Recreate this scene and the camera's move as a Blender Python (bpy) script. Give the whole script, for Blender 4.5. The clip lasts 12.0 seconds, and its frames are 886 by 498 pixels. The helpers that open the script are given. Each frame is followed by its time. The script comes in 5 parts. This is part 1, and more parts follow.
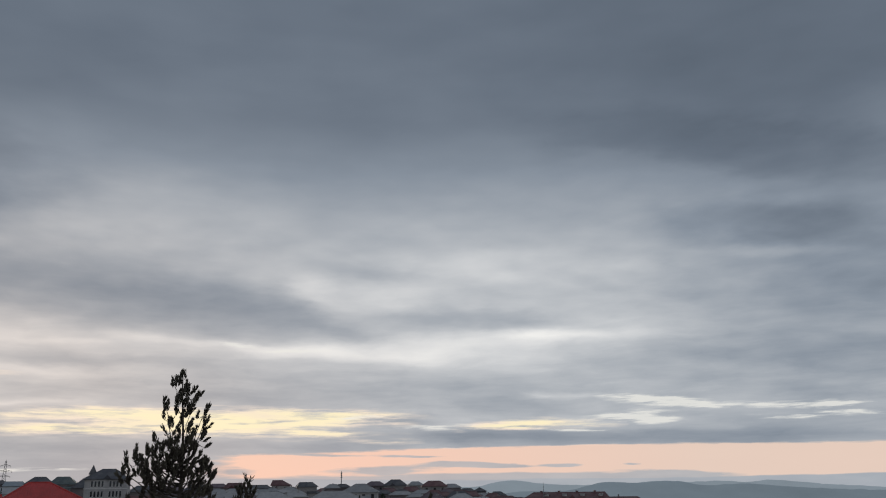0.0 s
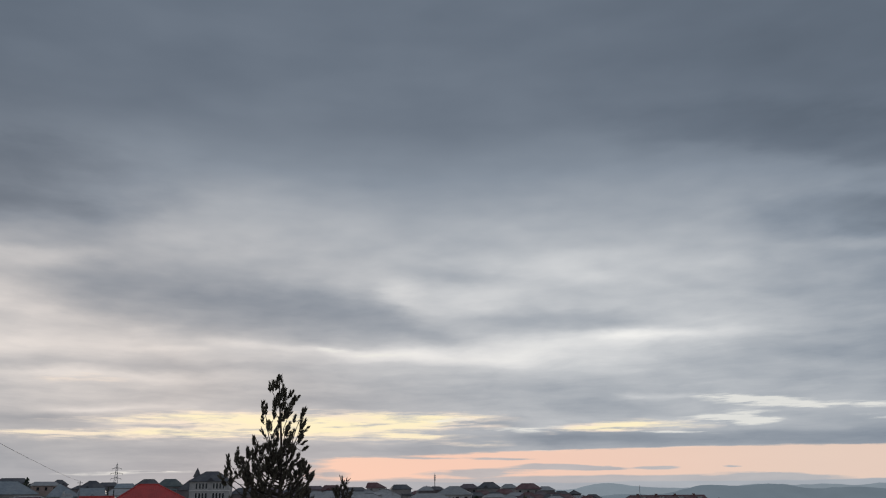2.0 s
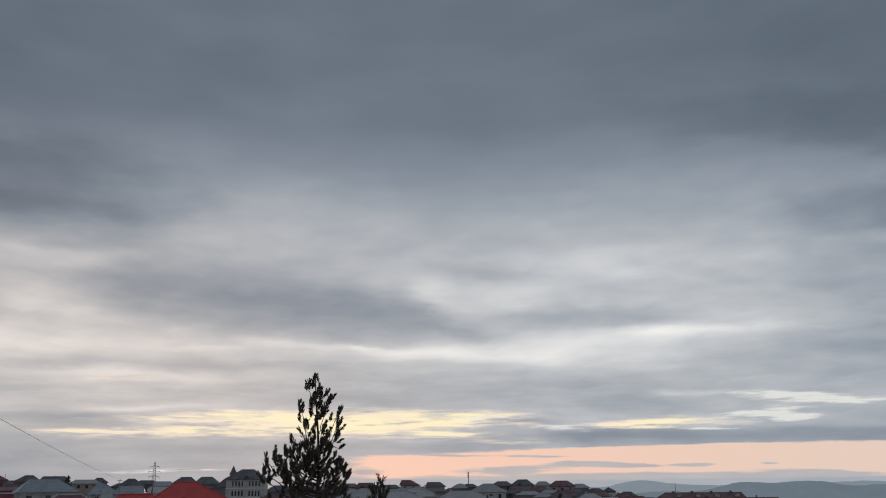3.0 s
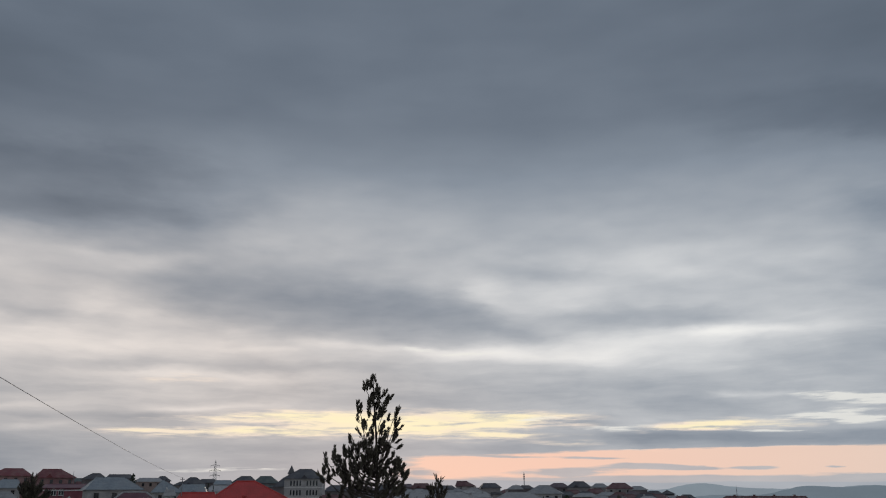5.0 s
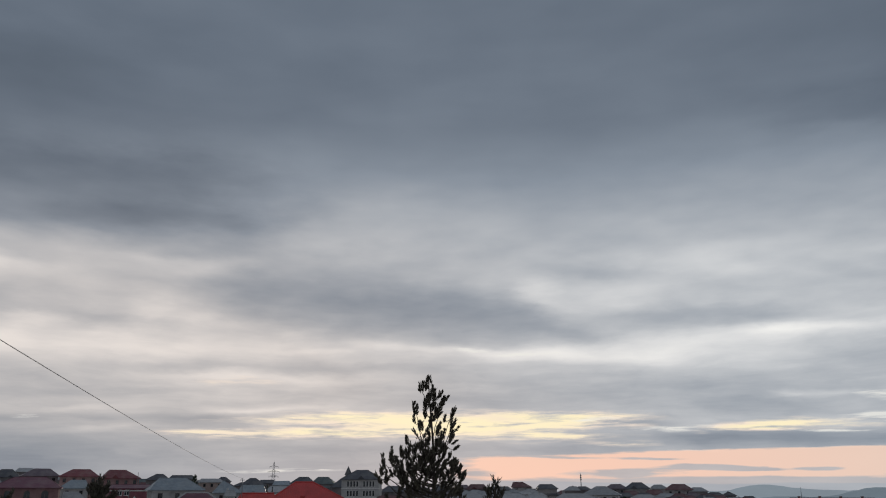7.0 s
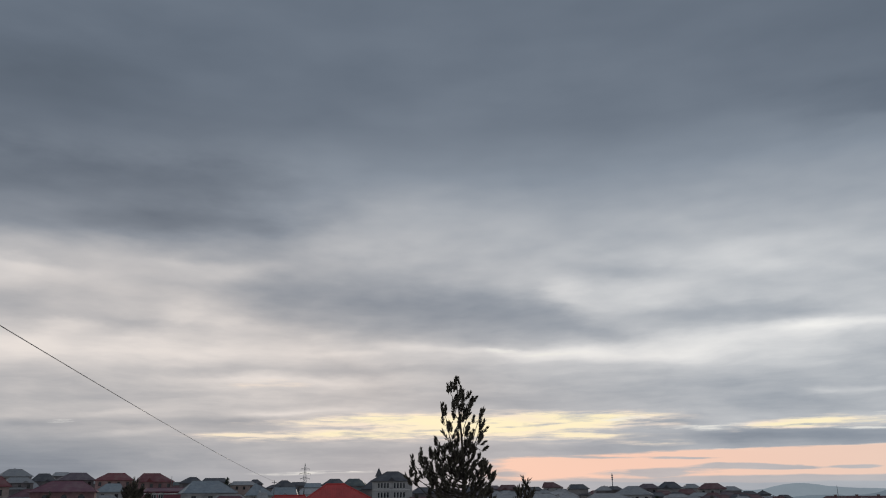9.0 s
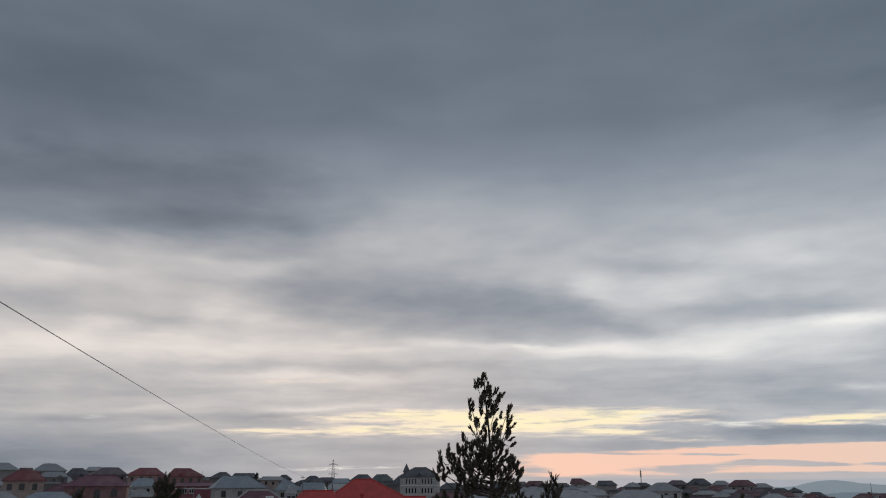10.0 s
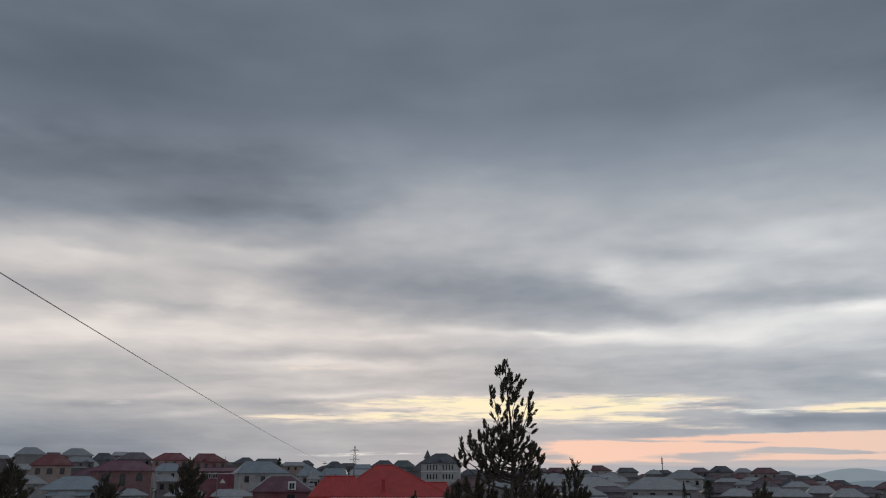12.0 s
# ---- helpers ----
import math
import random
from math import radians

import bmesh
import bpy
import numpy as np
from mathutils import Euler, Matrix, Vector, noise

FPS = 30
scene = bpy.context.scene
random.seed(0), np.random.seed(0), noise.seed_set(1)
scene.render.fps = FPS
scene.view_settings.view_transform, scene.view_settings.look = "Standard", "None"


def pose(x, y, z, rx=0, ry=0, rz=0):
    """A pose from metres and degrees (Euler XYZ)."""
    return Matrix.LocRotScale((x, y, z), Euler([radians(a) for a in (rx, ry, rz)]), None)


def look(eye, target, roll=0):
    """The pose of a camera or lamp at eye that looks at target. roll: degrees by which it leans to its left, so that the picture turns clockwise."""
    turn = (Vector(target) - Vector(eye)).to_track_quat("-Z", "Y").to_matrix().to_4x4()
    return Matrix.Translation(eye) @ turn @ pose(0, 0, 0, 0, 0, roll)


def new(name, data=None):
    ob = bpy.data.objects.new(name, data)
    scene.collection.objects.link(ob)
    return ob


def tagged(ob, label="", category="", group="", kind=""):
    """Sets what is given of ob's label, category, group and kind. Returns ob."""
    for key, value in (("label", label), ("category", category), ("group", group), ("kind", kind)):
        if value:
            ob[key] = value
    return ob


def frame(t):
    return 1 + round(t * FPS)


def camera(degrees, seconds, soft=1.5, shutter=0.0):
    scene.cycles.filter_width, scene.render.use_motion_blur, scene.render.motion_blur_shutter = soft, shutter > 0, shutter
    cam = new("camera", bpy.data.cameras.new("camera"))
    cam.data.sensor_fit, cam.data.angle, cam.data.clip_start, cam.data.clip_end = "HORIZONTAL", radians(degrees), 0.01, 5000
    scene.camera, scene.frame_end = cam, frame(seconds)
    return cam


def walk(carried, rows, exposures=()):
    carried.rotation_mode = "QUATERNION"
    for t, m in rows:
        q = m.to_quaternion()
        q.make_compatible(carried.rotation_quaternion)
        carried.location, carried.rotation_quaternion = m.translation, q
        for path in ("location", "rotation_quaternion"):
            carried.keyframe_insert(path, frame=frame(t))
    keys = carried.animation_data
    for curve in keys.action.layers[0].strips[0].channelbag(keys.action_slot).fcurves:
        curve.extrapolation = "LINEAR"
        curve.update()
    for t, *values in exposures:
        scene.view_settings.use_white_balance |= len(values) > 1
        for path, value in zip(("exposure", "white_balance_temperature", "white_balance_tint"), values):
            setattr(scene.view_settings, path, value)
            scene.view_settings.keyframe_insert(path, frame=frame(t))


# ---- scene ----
cam = camera(57.1, 12.0, soft=1.1)
walk(cam, [
    (0.0, pose(0.140, 0, 7.00, 106.256, 0, -21.623) @ pose(0, 0, 0, 0, 0, -0.780)),
    (0.5, pose(0.156, 0, 7.00, 106.324, 0, -20.137) @ pose(0, 0, 0, 0, 0, -0.669)),
    (1.0, pose(0.162, 0, 7.00, 106.376, 0, -18.424) @ pose(0, 0, 0, 0, 0, -0.688)),
    (1.5, pose(0.151, 0, 7.00, 106.463, 0, -16.617) @ pose(0, 0, 0, 0, 0, -0.680)),
    (2.0, pose(0.128, 0, 7.00, 106.497, 0, -15.298) @ pose(0, 0, 0, 0, 0, -0.663)),
    (2.5, pose(0.089, 0, 7.00, 106.460, 0, -14.143) @ pose(0, 0, 0, 0, 0, -0.735)),
    (3.0, pose(0.073, 0, 7.00, 106.360, 0, -13.048) @ pose(0, 0, 0, 0, 0, -0.714)),
    (5.0, pose(0.028, 0, 7.00, 106.448, 0, -9.152) @ pose(0, 0, 0, 0, 0, -0.190)),
    (5.5, pose(0.011, 0, 7.00, 106.465, 0, -8.201) @ pose(0, 0, 0, 0, 0, -0.039)),
    (6.0, pose(0.020, 0, 7.00, 106.489, 0, -7.149) @ pose(0, 0, 0, 0, 0, 0.061)),
    (6.5, pose(0.003, 0, 7.00, 106.523, 0, -6.058) @ pose(0, 0, 0, 0, 0, 0.050)),
    (7.0, pose(0.003, 0, 7.00, 106.519, 0, -5.351) @ pose(0, 0, 0, 0, 0, -0.098)),
    (9.0, pose(0.017, 0, 7.00, 106.594, 0, -3.404) @ pose(0, 0, 0, 0, 0, -0.516)),
    (9.5, pose(0.006, 0, 7.00, 106.613, 0, -2.517) @ pose(0, 0, 0, 0, 0, -0.461)),
    (10.0, pose(0.011, 0, 7.00, 106.334, 0, -1.479) @ pose(0, 0, 0, 0, 0, -0.283)),
    (10.5, pose(-0.003, 0, 7.00, 105.951, 0, -0.525) @ pose(0, 0, 0, 0, 0, -0.015)),
    (11.0, pose(-0.006, 0, 7.00, 105.841, 0, -0.080) @ pose(0, 0, 0, 0, 0, 0.103)),
    (11.5, pose(-0.008, 0, 7.00, 105.613, 0, -0.001) @ pose(0, 0, 0, 0, 0, 0.008)),
    (12.0, pose(0.000, 0, 7.00, 105.438, 0, 0.014) @ pose(0, 0, 0, 0, 0, -0.002)),
])

# ---------------------------------------------------------------- node helpers


def node(tree, kind, operation=None, vector_type=None):
    n = tree.nodes.new(kind)
    if operation:
        n.operation = operation
    if vector_type:
        n.vector_type = vector_type
    return n


def feed(tree, socket, value):
    if isinstance(value, bpy.types.NodeSocket):
        tree.links.new(value, socket)
    else:
        socket.default_value = value


def calc(tree, op, a, b=0.0, c=0.0, clamp=False):
    n = node(tree, "ShaderNodeMath", operation=op)
    n.use_clamp = clamp
    for i, v in enumerate((a, b, c)):
        feed(tree, n.inputs[i], v)
    return n.outputs[0]


def blend(tree, fac, a, b, how="MIX"):
    n = node(tree, "ShaderNodeMix")
    n.data_type, n.blend_type = "RGBA", how
    feed(tree, n.inputs[0], fac)
    feed(tree, n.inputs[6], a)
    feed(tree, n.inputs[7], b)
    return n.outputs[2]


def ramp(tree, fac, stops):
    n = node(tree, "ShaderNodeValToRGB")
    feed(tree, n.inputs[0], fac)
    e = n.color_ramp.elements
    while len(e) < len(stops):
        e.new(0.5)
    for i, (p, c) in enumerate(stops):
        e[i].position = p
        e[i].color = (c, c, c, 1) if not isinstance(c, tuple) else (*c, 1)
    return n.outputs[0]


def noisy(tree, vector, scale, detail=4.0, rough=0.55):
    n = node(tree, "ShaderNodeTexNoise")
    feed(tree, n.inputs["Vector"], vector)
    n.inputs["Scale"].default_value, n.inputs["Detail"].default_value = scale, detail
    n.inputs["Roughness"].default_value = rough
    return n


# ---------------------------------------------------------------- sky: broken dusk overcast with a glow under it
world = bpy.data.worlds.new("dusk")
scene.world = world
world.use_nodes = True
wt = world.node_tree
wt.nodes.clear()
coord = node(wt, "ShaderNodeTexCoord").outputs["Generated"]
sep = node(wt, "ShaderNodeSeparateXYZ")
feed(wt, sep.inputs[0], coord)
bearing = calc(wt, "MULTIPLY", calc(wt, "ARCTAN2", sep.outputs[0], sep.outputs[1]), 57.2958)
height = calc(wt, "MULTIPLY", calc(wt, "ARCSINE", sep.outputs[2]), 57.2958)
flat = node(wt, "ShaderNodeCombineXYZ")
feed(wt, flat.inputs[0], bearing)
feed(wt, flat.inputs[1], height)

soft = node(wt, "ShaderNodeMapping")
feed(wt, soft.inputs[0], flat.outputs[0])
soft.inputs["Scale"].default_value = (0.055, 0.16, 1)
warp = noisy(wt, soft.outputs[0], 2.6, 5.0, 0.55)
shift = node(wt, "ShaderNodeVectorMath", operation="SUBTRACT")
feed(wt, shift.inputs[0], warp.outputs["Color"])
shift.inputs[1].default_value = (0.5, 0.5, 0.5)
reach = node(wt, "ShaderNodeCombineXYZ")
reach.inputs[0].default_value = 7.0
feed(wt, reach.inputs[1], calc(wt, "MULTIPLY_ADD", height, 0.14, 0.22))
bent = node(wt, "ShaderNodeVectorMath", operation="MULTIPLY_ADD")
feed(wt, bent.inputs[0], shift.outputs[0])
feed(wt, bent.inputs[1], reach.outputs[0])
feed(wt, bent.inputs[2], flat.outputs[0])
bent = bent.outputs[0]

chain = {"at": bent, "count": 0}
sums = {"tone": 0.0, "gold": 0.0, "rose": 0.0, "veil": 0.0, "warm": 0.0, "white": 0.0}


def patch(layer, az, el, w, up, down, tilt, amount, edge=1.0):
    """A soft bank of cloud or light about a bearing (to the right) and a height, in degrees,
    with its own softness above and below."""
    m = node(wt, "ShaderNodeMapping", vector_type="TEXTURE")
    feed(wt, m.inputs[0], chain["at"])
    m.inputs["Location"].default_value = (az, el, 0)
    m.inputs["Rotation"].default_value = (0, 0, radians(tilt))
    m.inputs["Scale"].default_value = (w, up, 1)
    axes = node(wt, "ShaderNodeSeparateXYZ")
    feed(wt, axes.inputs[0], m.outputs[0])
    y = calc(wt, "MAXIMUM", axes.outputs[1], calc(wt, "MULTIPLY", axes.outputs[1], -up / down))
    d = calc(wt, "MULTIPLY_ADD", y, y, calc(wt, "MULTIPLY", axes.outputs[0], axes.outputs[0]))
    if edge != 1.0:
        d = calc(wt, "POWER", d, edge)
    sums[layer] = calc(wt, "MULTIPLY_ADD", calc(wt, "POWER", 0.4, d), amount, sums[layer])
    chain["count"] += 1
    if chain["count"] % 8 == 0:
        # worked out in runs of eight, one run after the other, to spare memory
        after = node(wt, "ShaderNodeVectorMath", operation="MULTIPLY_ADD")
        feed(wt, after.inputs[0], sums[layer])
        after.inputs[1].default_value = (1e-7, 1e-7, 1e-7)
        feed(wt, after.inputs[2], bent)
        chain["at"] = after.outputs[0]


def tone(*a):
    patch("tone", *a)


def gold(*a):
    patch("gold", *a)


def rose(*a):
    patch("rose", *a)


def warm(*a):
    patch("warm", *a)


def white(*a):
    patch("white", *a)


def veil(*a):
    patch("veil", *a)


# banks of cloud, breaks and veils
tone(-22.5, 18.14, 17.0, 3.47, 2.43, 2.9, -0.14, 2)
tone(-28.8, 22.88, 15.3, 5.06, 4.51, 11.1, -0.075)
tone(-12.9, 17.13, 7.9, 1.74, 1.55, -1.2, -0.06, 2)
tone(-0.6, 19.05, 6.3, 1.78, 2.38, 0.2, 0.045)
tone(-26.5, 13.74, 4.7, 0.64, 0.92, 0.1, 0.09)
tone(-12.3, 14.86, 5.1, 0.39, 0.70, 1.1, 0.07)
tone(-24.3, 11.68, 6.5, 0.65, 0.65, 3.0, -0.04)
tone(-24.9, 10.97, 3.0, 0.43, 0.43, -0.4, -0.05)
tone(-17.2, 10.82, 3.5, 0.45, 0.57, -4.9, -0.08)
tone(-13.3, 11.59, 2.9, 0.96, 0.77, -5.3, 0.09)
tone(-16.9, 9.21, 9.2, 1.05, 0.94, 2.7, 0.085)
tone(-26.6, 8.62, 4.2, 1.05, 1.05, 4.2, 0.07)
tone(-21.9, 10.66, 1.6, 0.44, 0.51, 8.4, 0.07)
tone(2.3, 11.89, 12.5, 2.22, 2.13, -4.4, -0.135, 1.5)
tone(0.6, 12.54, 6.9, 0.79, 0.99, -2.1, -0.05)
tone(12.9, 10.91, 4.2, 0.77, 0.96, -14.5, -0.07)
tone(-9.1, 13.33, 4.4, 0.98, 2.35, 6.0, -0.05)
tone(-5.5, 14.93, 8.6, 1.11, 1.19, -0.6, -0.05)
tone(12.3, 13.19, 2.5, 0.97, 0.78, -18.7, 0.09)
tone(18.0, 12.85, 2.4, 1.13, 1.70, -4.0, 0.06)
tone(16.3, 14.81, 3.8, 0.61, 0.53, -4.1, -0.06)
tone(21.8, 11.36, 5.3, 0.55, 0.81, -1.3, -0.085)
tone(26.6, 11.46, 2.6, 0.42, 0.50, -5.6, -0.05)
tone(22.7, 9.61, 7.2, 0.73, 0.91, 2.4, 0.085)
tone(28.3, 10.17, 1.6, 0.42, 0.49, 5.7, 0.07)
tone(24.6, 14.49, 4.1, 0.90, 0.72, -6.3, 0.04)
tone(5.8, 9.41, 6.9, 0.31, 0.39, -1.9, 0.1)
tone(14.7, 9.00, 6.4, 0.76, 0.46, -2.3, 0.1)
tone(-3.8, 9.20, 3.0, 0.20, 0.24, -0.4, 0.08)
tone(14.2, 6.78, 15.6, 1.36, 1.50, -1.7, -0.045, 2)
tone(21.0, 6.78, 4.5, 0.73, 0.90, -0.5, -0.035)
tone(-1.8, 8.20, 6.8, 0.35, 0.39, -0.7, -0.07)
tone(-5.7, 7.54, 9.0, 0.27, 0.31, 0.7, 0.04)
tone(27.6, 5.96, 1.2, 0.27, 0.27, -3.1, 0.07)
tone(0.2, 5.94, 7.5, 0.46, 0.39, -0.0, -0.06)
tone(-24.4, 6.73, 6.3, 0.89, 1.59, 3.0, -0.04)
tone(-19.9, 2.25, 13.0, 1.25, 2.46, 0.8, -0.055)
tone(-16.9, 3.74, 2.5, 0.18, 0.22, 4.2, 0.06)
tone(-17.3, 5.23, 2.5, 0.18, 0.22, 4.7, 0.07)
tone(-24.8, 4.77, 2.9, 0.17, 0.17, 1.1, 0.04)
tone(-24.1, 4.27, 2.3, 0.24, 0.21, 1.9, -0.05)
tone(-14.7, 4.56, 4.0, 0.30, 0.33, 1.2, -0.05)
tone(-11.0, 4.70, 2.6, 0.26, 0.34, 0.9, -0.06)
tone(-7.6, 5.24, 2.9, 0.19, 0.15, 1.7, 0.1)
tone(-13.1, 7.38, 6.8, 0.30, 0.34, 0.7, 0.04)
tone(-12.0, 8.10, 5.0, 0.27, 0.27, 0.7, -0.05)
tone(-5.7, 6.45, 4.7, 0.27, 0.27, -0.4, -0.04)
tone(-5.7, 5.99, 7.8, 1.74, 1.15, 0.6, 0.075)
tone(-25.8, 1.81, 6.6, 1.70, 2.01, 0.9, -0.12)
tone(-17.4, 6.19, 4.7, 0.33, 0.33, 0.9, -0.03)
tone(18.4, 4.40, 2.3, 0.36, 0.51, -1.5, -0.05)
tone(22.7, 3.18, 6.3, 0.46, 0.49, -1.3, -0.07)
tone(8.3, 2.59, 14.4, 0.41, 0.37, -0.4, -0.05)
tone(43.9, 26.55, 15.8, 8.46, 5.37, -10.6, -0.04)
tone(44.2, 21.01, 14.5, 2.33, 1.37, -12.2, -0.055, 2)
tone(44.4, 16.64, 8.1, 1.09, 1.16, -7.7, -0.065, 1.5)
tone(49.2, 12.66, 10.4, 7.93, 6.53, -7.5, -0.19)
tone(44.1, 14.68, 4.5, 0.40, 0.44, -6.9, 0.06)
tone(36.0, 14.44, 2.7, 0.46, 0.53, -8.6, 0.04)
tone(43.9, 8.02, 7.0, 1.43, 1.77, -4.2, -0.08)
tone(34.7, 7.84, 6.3, 1.36, 1.87, 0.4, -0.05)
tone(31.0, 10.04, 4.6, 0.35, 0.35, -2.6, 0.11)
tone(23.1, 8.42, 6.8, 1.37, 1.36, 0.9, 0.04)
tone(23.2, 14.72, 7.0, 1.59, 1.58, -1.4, 0.035)
tone(43.1, 7.00, 4.4, 0.43, 0.50, -3.7, 0.07)
tone(26.5, 5.26, 5.0, 0.53, 0.57, -3.2, -0.05)
tone(30.8, 5.91, 2.5, 0.15, 0.15, -1.8, 0.07)
tone(35.7, 3.09, 13.3, 0.47, 0.69, -1.5, -0.1, 1.5)
tone(44.3, 3.31, 5.5, 0.76, 0.86, -2.2, -0.05)
tone(22.5, 3.36, 5.4, 0.34, 0.56, -0.8, -0.06)
gold(-8.8, 7.18, 2.5, 0.27, 0.27, 1.1, 0.44)
gold(-11.0, 3.72, 2.1, 0.19, 0.19, 0.7, 0.48)
gold(-7.2, 3.61, 4.2, 0.38, 0.30, 2.4, 0.68)
gold(-2.5, 3.79, 3.5, 0.34, 0.38, -0.8, 0.64)
gold(-1.5, 4.75, 3.5, 0.27, 0.31, -0.9, 0.52)
gold(3.3, 4.36, 5.1, 0.77, 0.91, -1.2, 0.76, 1.5)
gold(9.1, 4.35, 6.3, 0.91, 1.02, -1.7, 0.8, 1.5)
gold(13.3, 4.96, 4.1, 0.26, 0.37, -1.2, 0.52)
gold(17.5, 2.93, 2.1, 0.18, 0.18, -1.9, 0.44)
gold(26.2, 3.98, 2.9, 0.27, 0.24, 4.5, 0.68)
gold(29.1, 4.03, 3.8, 0.34, 0.34, 1.7, 0.58)
gold(25.7, 3.84, 2.5, 0.15, 0.19, -1.0, 0.48)
gold(15.5, 4.54, 3.1, 0.41, 0.48, -2.3, 0.55)
gold(14.3, 3.53, 2.6, 0.22, 0.22, -1.9, 0.5)
gold(-5.6, 4.65, 4.3, 0.31, 0.31, 1.4, 0.5)
white(-21.3, 4.50, 0.8, 0.11, 0.11, 1.7, 0.85)
white(20.4, 3.91, 2.4, 0.14, 0.18, 0.6, 0.78)
white(15.7, 4.61, 1.5, 0.18, 0.18, -1.3, 0.67)
white(8.6, 9.31, 4.7, 0.16, 0.16, -2.4, 0.56)
white(-8.2, 1.21, 1.5, 0.09, 0.07, -0.8, 0.58)
white(-4.4, 1.33, 2.7, 0.09, 0.11, 1.1, 0.6)
white(36.5, 5.48, 3.4, 0.26, 0.33, -4.3, 1.06)
white(34.4, 4.48, 2.8, 0.30, 0.33, 0.2, 0.9)
white(36.7, 4.00, 1.5, 0.22, 0.18, -1.9, 0.9)
white(40.7, 4.98, 3.4, 0.18, 0.18, -2.6, 0.73)
white(46.3, 4.74, 2.4, 0.21, 0.24, -3.0, 0.95)
white(44.3, 4.07, 1.9, 0.14, 0.17, -2.5, 0.84)
white(47.1, 4.14, 1.2, 0.14, 0.14, -5.0, 0.84)
white(30.6, 3.55, 2.6, 0.11, 0.11, -2.3, 0.67)
white(23.3, 2.41, 2.7, 0.07, 0.07, -1.8, 0.78)
white(30.2, 2.48, 2.2, 0.07, 0.07, -0.1, 0.67)
veil(17.4, 1.17, 3.3, 0.25, 0.21, 0.6, 0.75)
veil(22.7, 1.44, 2.5, 0.14, 0.17, -0.6, 0.7)
veil(25.4, 1.27, 1.6, 0.10, 0.10, -1.7, 0.65)
veil(12.4, 2.18, 4.4, 0.08, 0.10, -1.5, 0.65)
veil(7.9, 1.14, 1.4, 0.19, 0.22, -0.2, 0.6)
veil(19.6, 2.00, 2.1, 0.07, 0.07, -1.7, 0.55)
veil(20.1, 0.45, 11.2, 0.35, 1.04, -0.2, 0.8)
veil(29.3, 1.24, 1.3, 0.11, 0.11, -0.9, 0.65)
veil(23.7, 1.47, 2.3, 0.11, 0.11, -2.7, 0.65)
veil(34.3, 1.27, 0.6, 0.07, 0.07, -1.0, 0.6)
veil(30.0, 0.40, 8.9, 0.29, 0.43, -0.7, 0.8)
veil(36.8, 0.70, 3.0, 0.18, 0.21, -2.9, 0.8)
rose(33.0, 1.30, 34.0, 1.26, 0.95, 0.0, 1.0, 4)
warm(-18.8, 10.15, 23.2, 11.06, 11.06, -3, 1.0)
warm(-20.4, 7.84, 22.1, 3.11, 3.11, -3, 0.8)

base = ramp(wt, calc(wt, "DIVIDE", height, 90.0), [
    (0.0, 0.67), (0.017, 0.68), (0.036, 0.705), (0.056, 0.715), (0.078, 0.735), (0.102, 0.775), (0.122, 0.757), (0.145, 0.735),
    (0.171, 0.71), (0.20, 0.66), (0.222, 0.60), (0.245, 0.53), (0.276, 0.465), (0.32, 0.446), (0.40, 0.43), (0.55, 0.52), (1.0, 0.56)])
billow = noisy(wt, soft.outputs[0], 1.9, 3.0, 0.45).outputs[0]
streaks = node(wt, "ShaderNodeMapping")
feed(wt, streaks.inputs[0], bent)
streaks.inputs["Scale"].default_value = (0.12, 0.85, 1)
streak = noisy(wt, streaks.outputs[0], 1.5, 7.0, 0.60).outputs[0]
wisps = node(wt, "ShaderNodeMapping")
feed(wt, wisps.inputs[0], flat.outputs[0])
wisps.inputs["Scale"].default_value = (0.17, 1.9, 1)
wisp = noisy(wt, wisps.outputs[0], 1.6, 7.0, 0.62).outputs[0]
ragged = calc(wt, "SUBTRACT", wisp, 0.5)
low = ramp(wt, calc(wt, "DIVIDE", height, 90.0), [(0.0, 0.6), (0.02, 1.0), (0.07, 1.0), (0.13, 0.4), (0.2, 0.0)])
value = calc(wt, "ADD", sums["tone"], base)
value = calc(wt, "MULTIPLY_ADD", calc(wt, "SUBTRACT", billow, 0.5), 0.07, value)
value = calc(wt, "MULTIPLY_ADD", calc(wt, "MULTIPLY", calc(wt, "SUBTRACT", streak, 0.5), low), 0.17, value)
lumps = noisy(wt, soft.outputs[0], 5.0, 4.0, 0.42).outputs[0]
middle = ramp(wt, calc(wt, "DIVIDE", height, 90.0), [(0.0, 0.3), (0.08, 0.7), (0.13, 0.85), (0.19, 0.6), (0.26, 0.10), (0.34, 0.0)])
value = calc(wt, "MULTIPLY_ADD", calc(wt, "MULTIPLY", calc(wt, "SUBTRACT", lumps, 0.5), middle), 0.16, value)
cloud = ramp(wt, value, [
    (0.30, (0.275, 0.311, 0.354)), (0.42, (0.390, 0.429, 0.480)), (0.55, (0.521, 0.559, 0.607)),
    (0.70, (0.683, 0.703, 0.728)), (0.85, (0.845, 0.85, 0.855)), (1.0, (0.97, 0.965, 0.95))])
cloud = blend(wt, calc(wt, "MULTIPLY", sums["warm"], 1.0, clamp=True), cloud, (1.035, 0.993, 0.965, 1), "MULTIPLY")


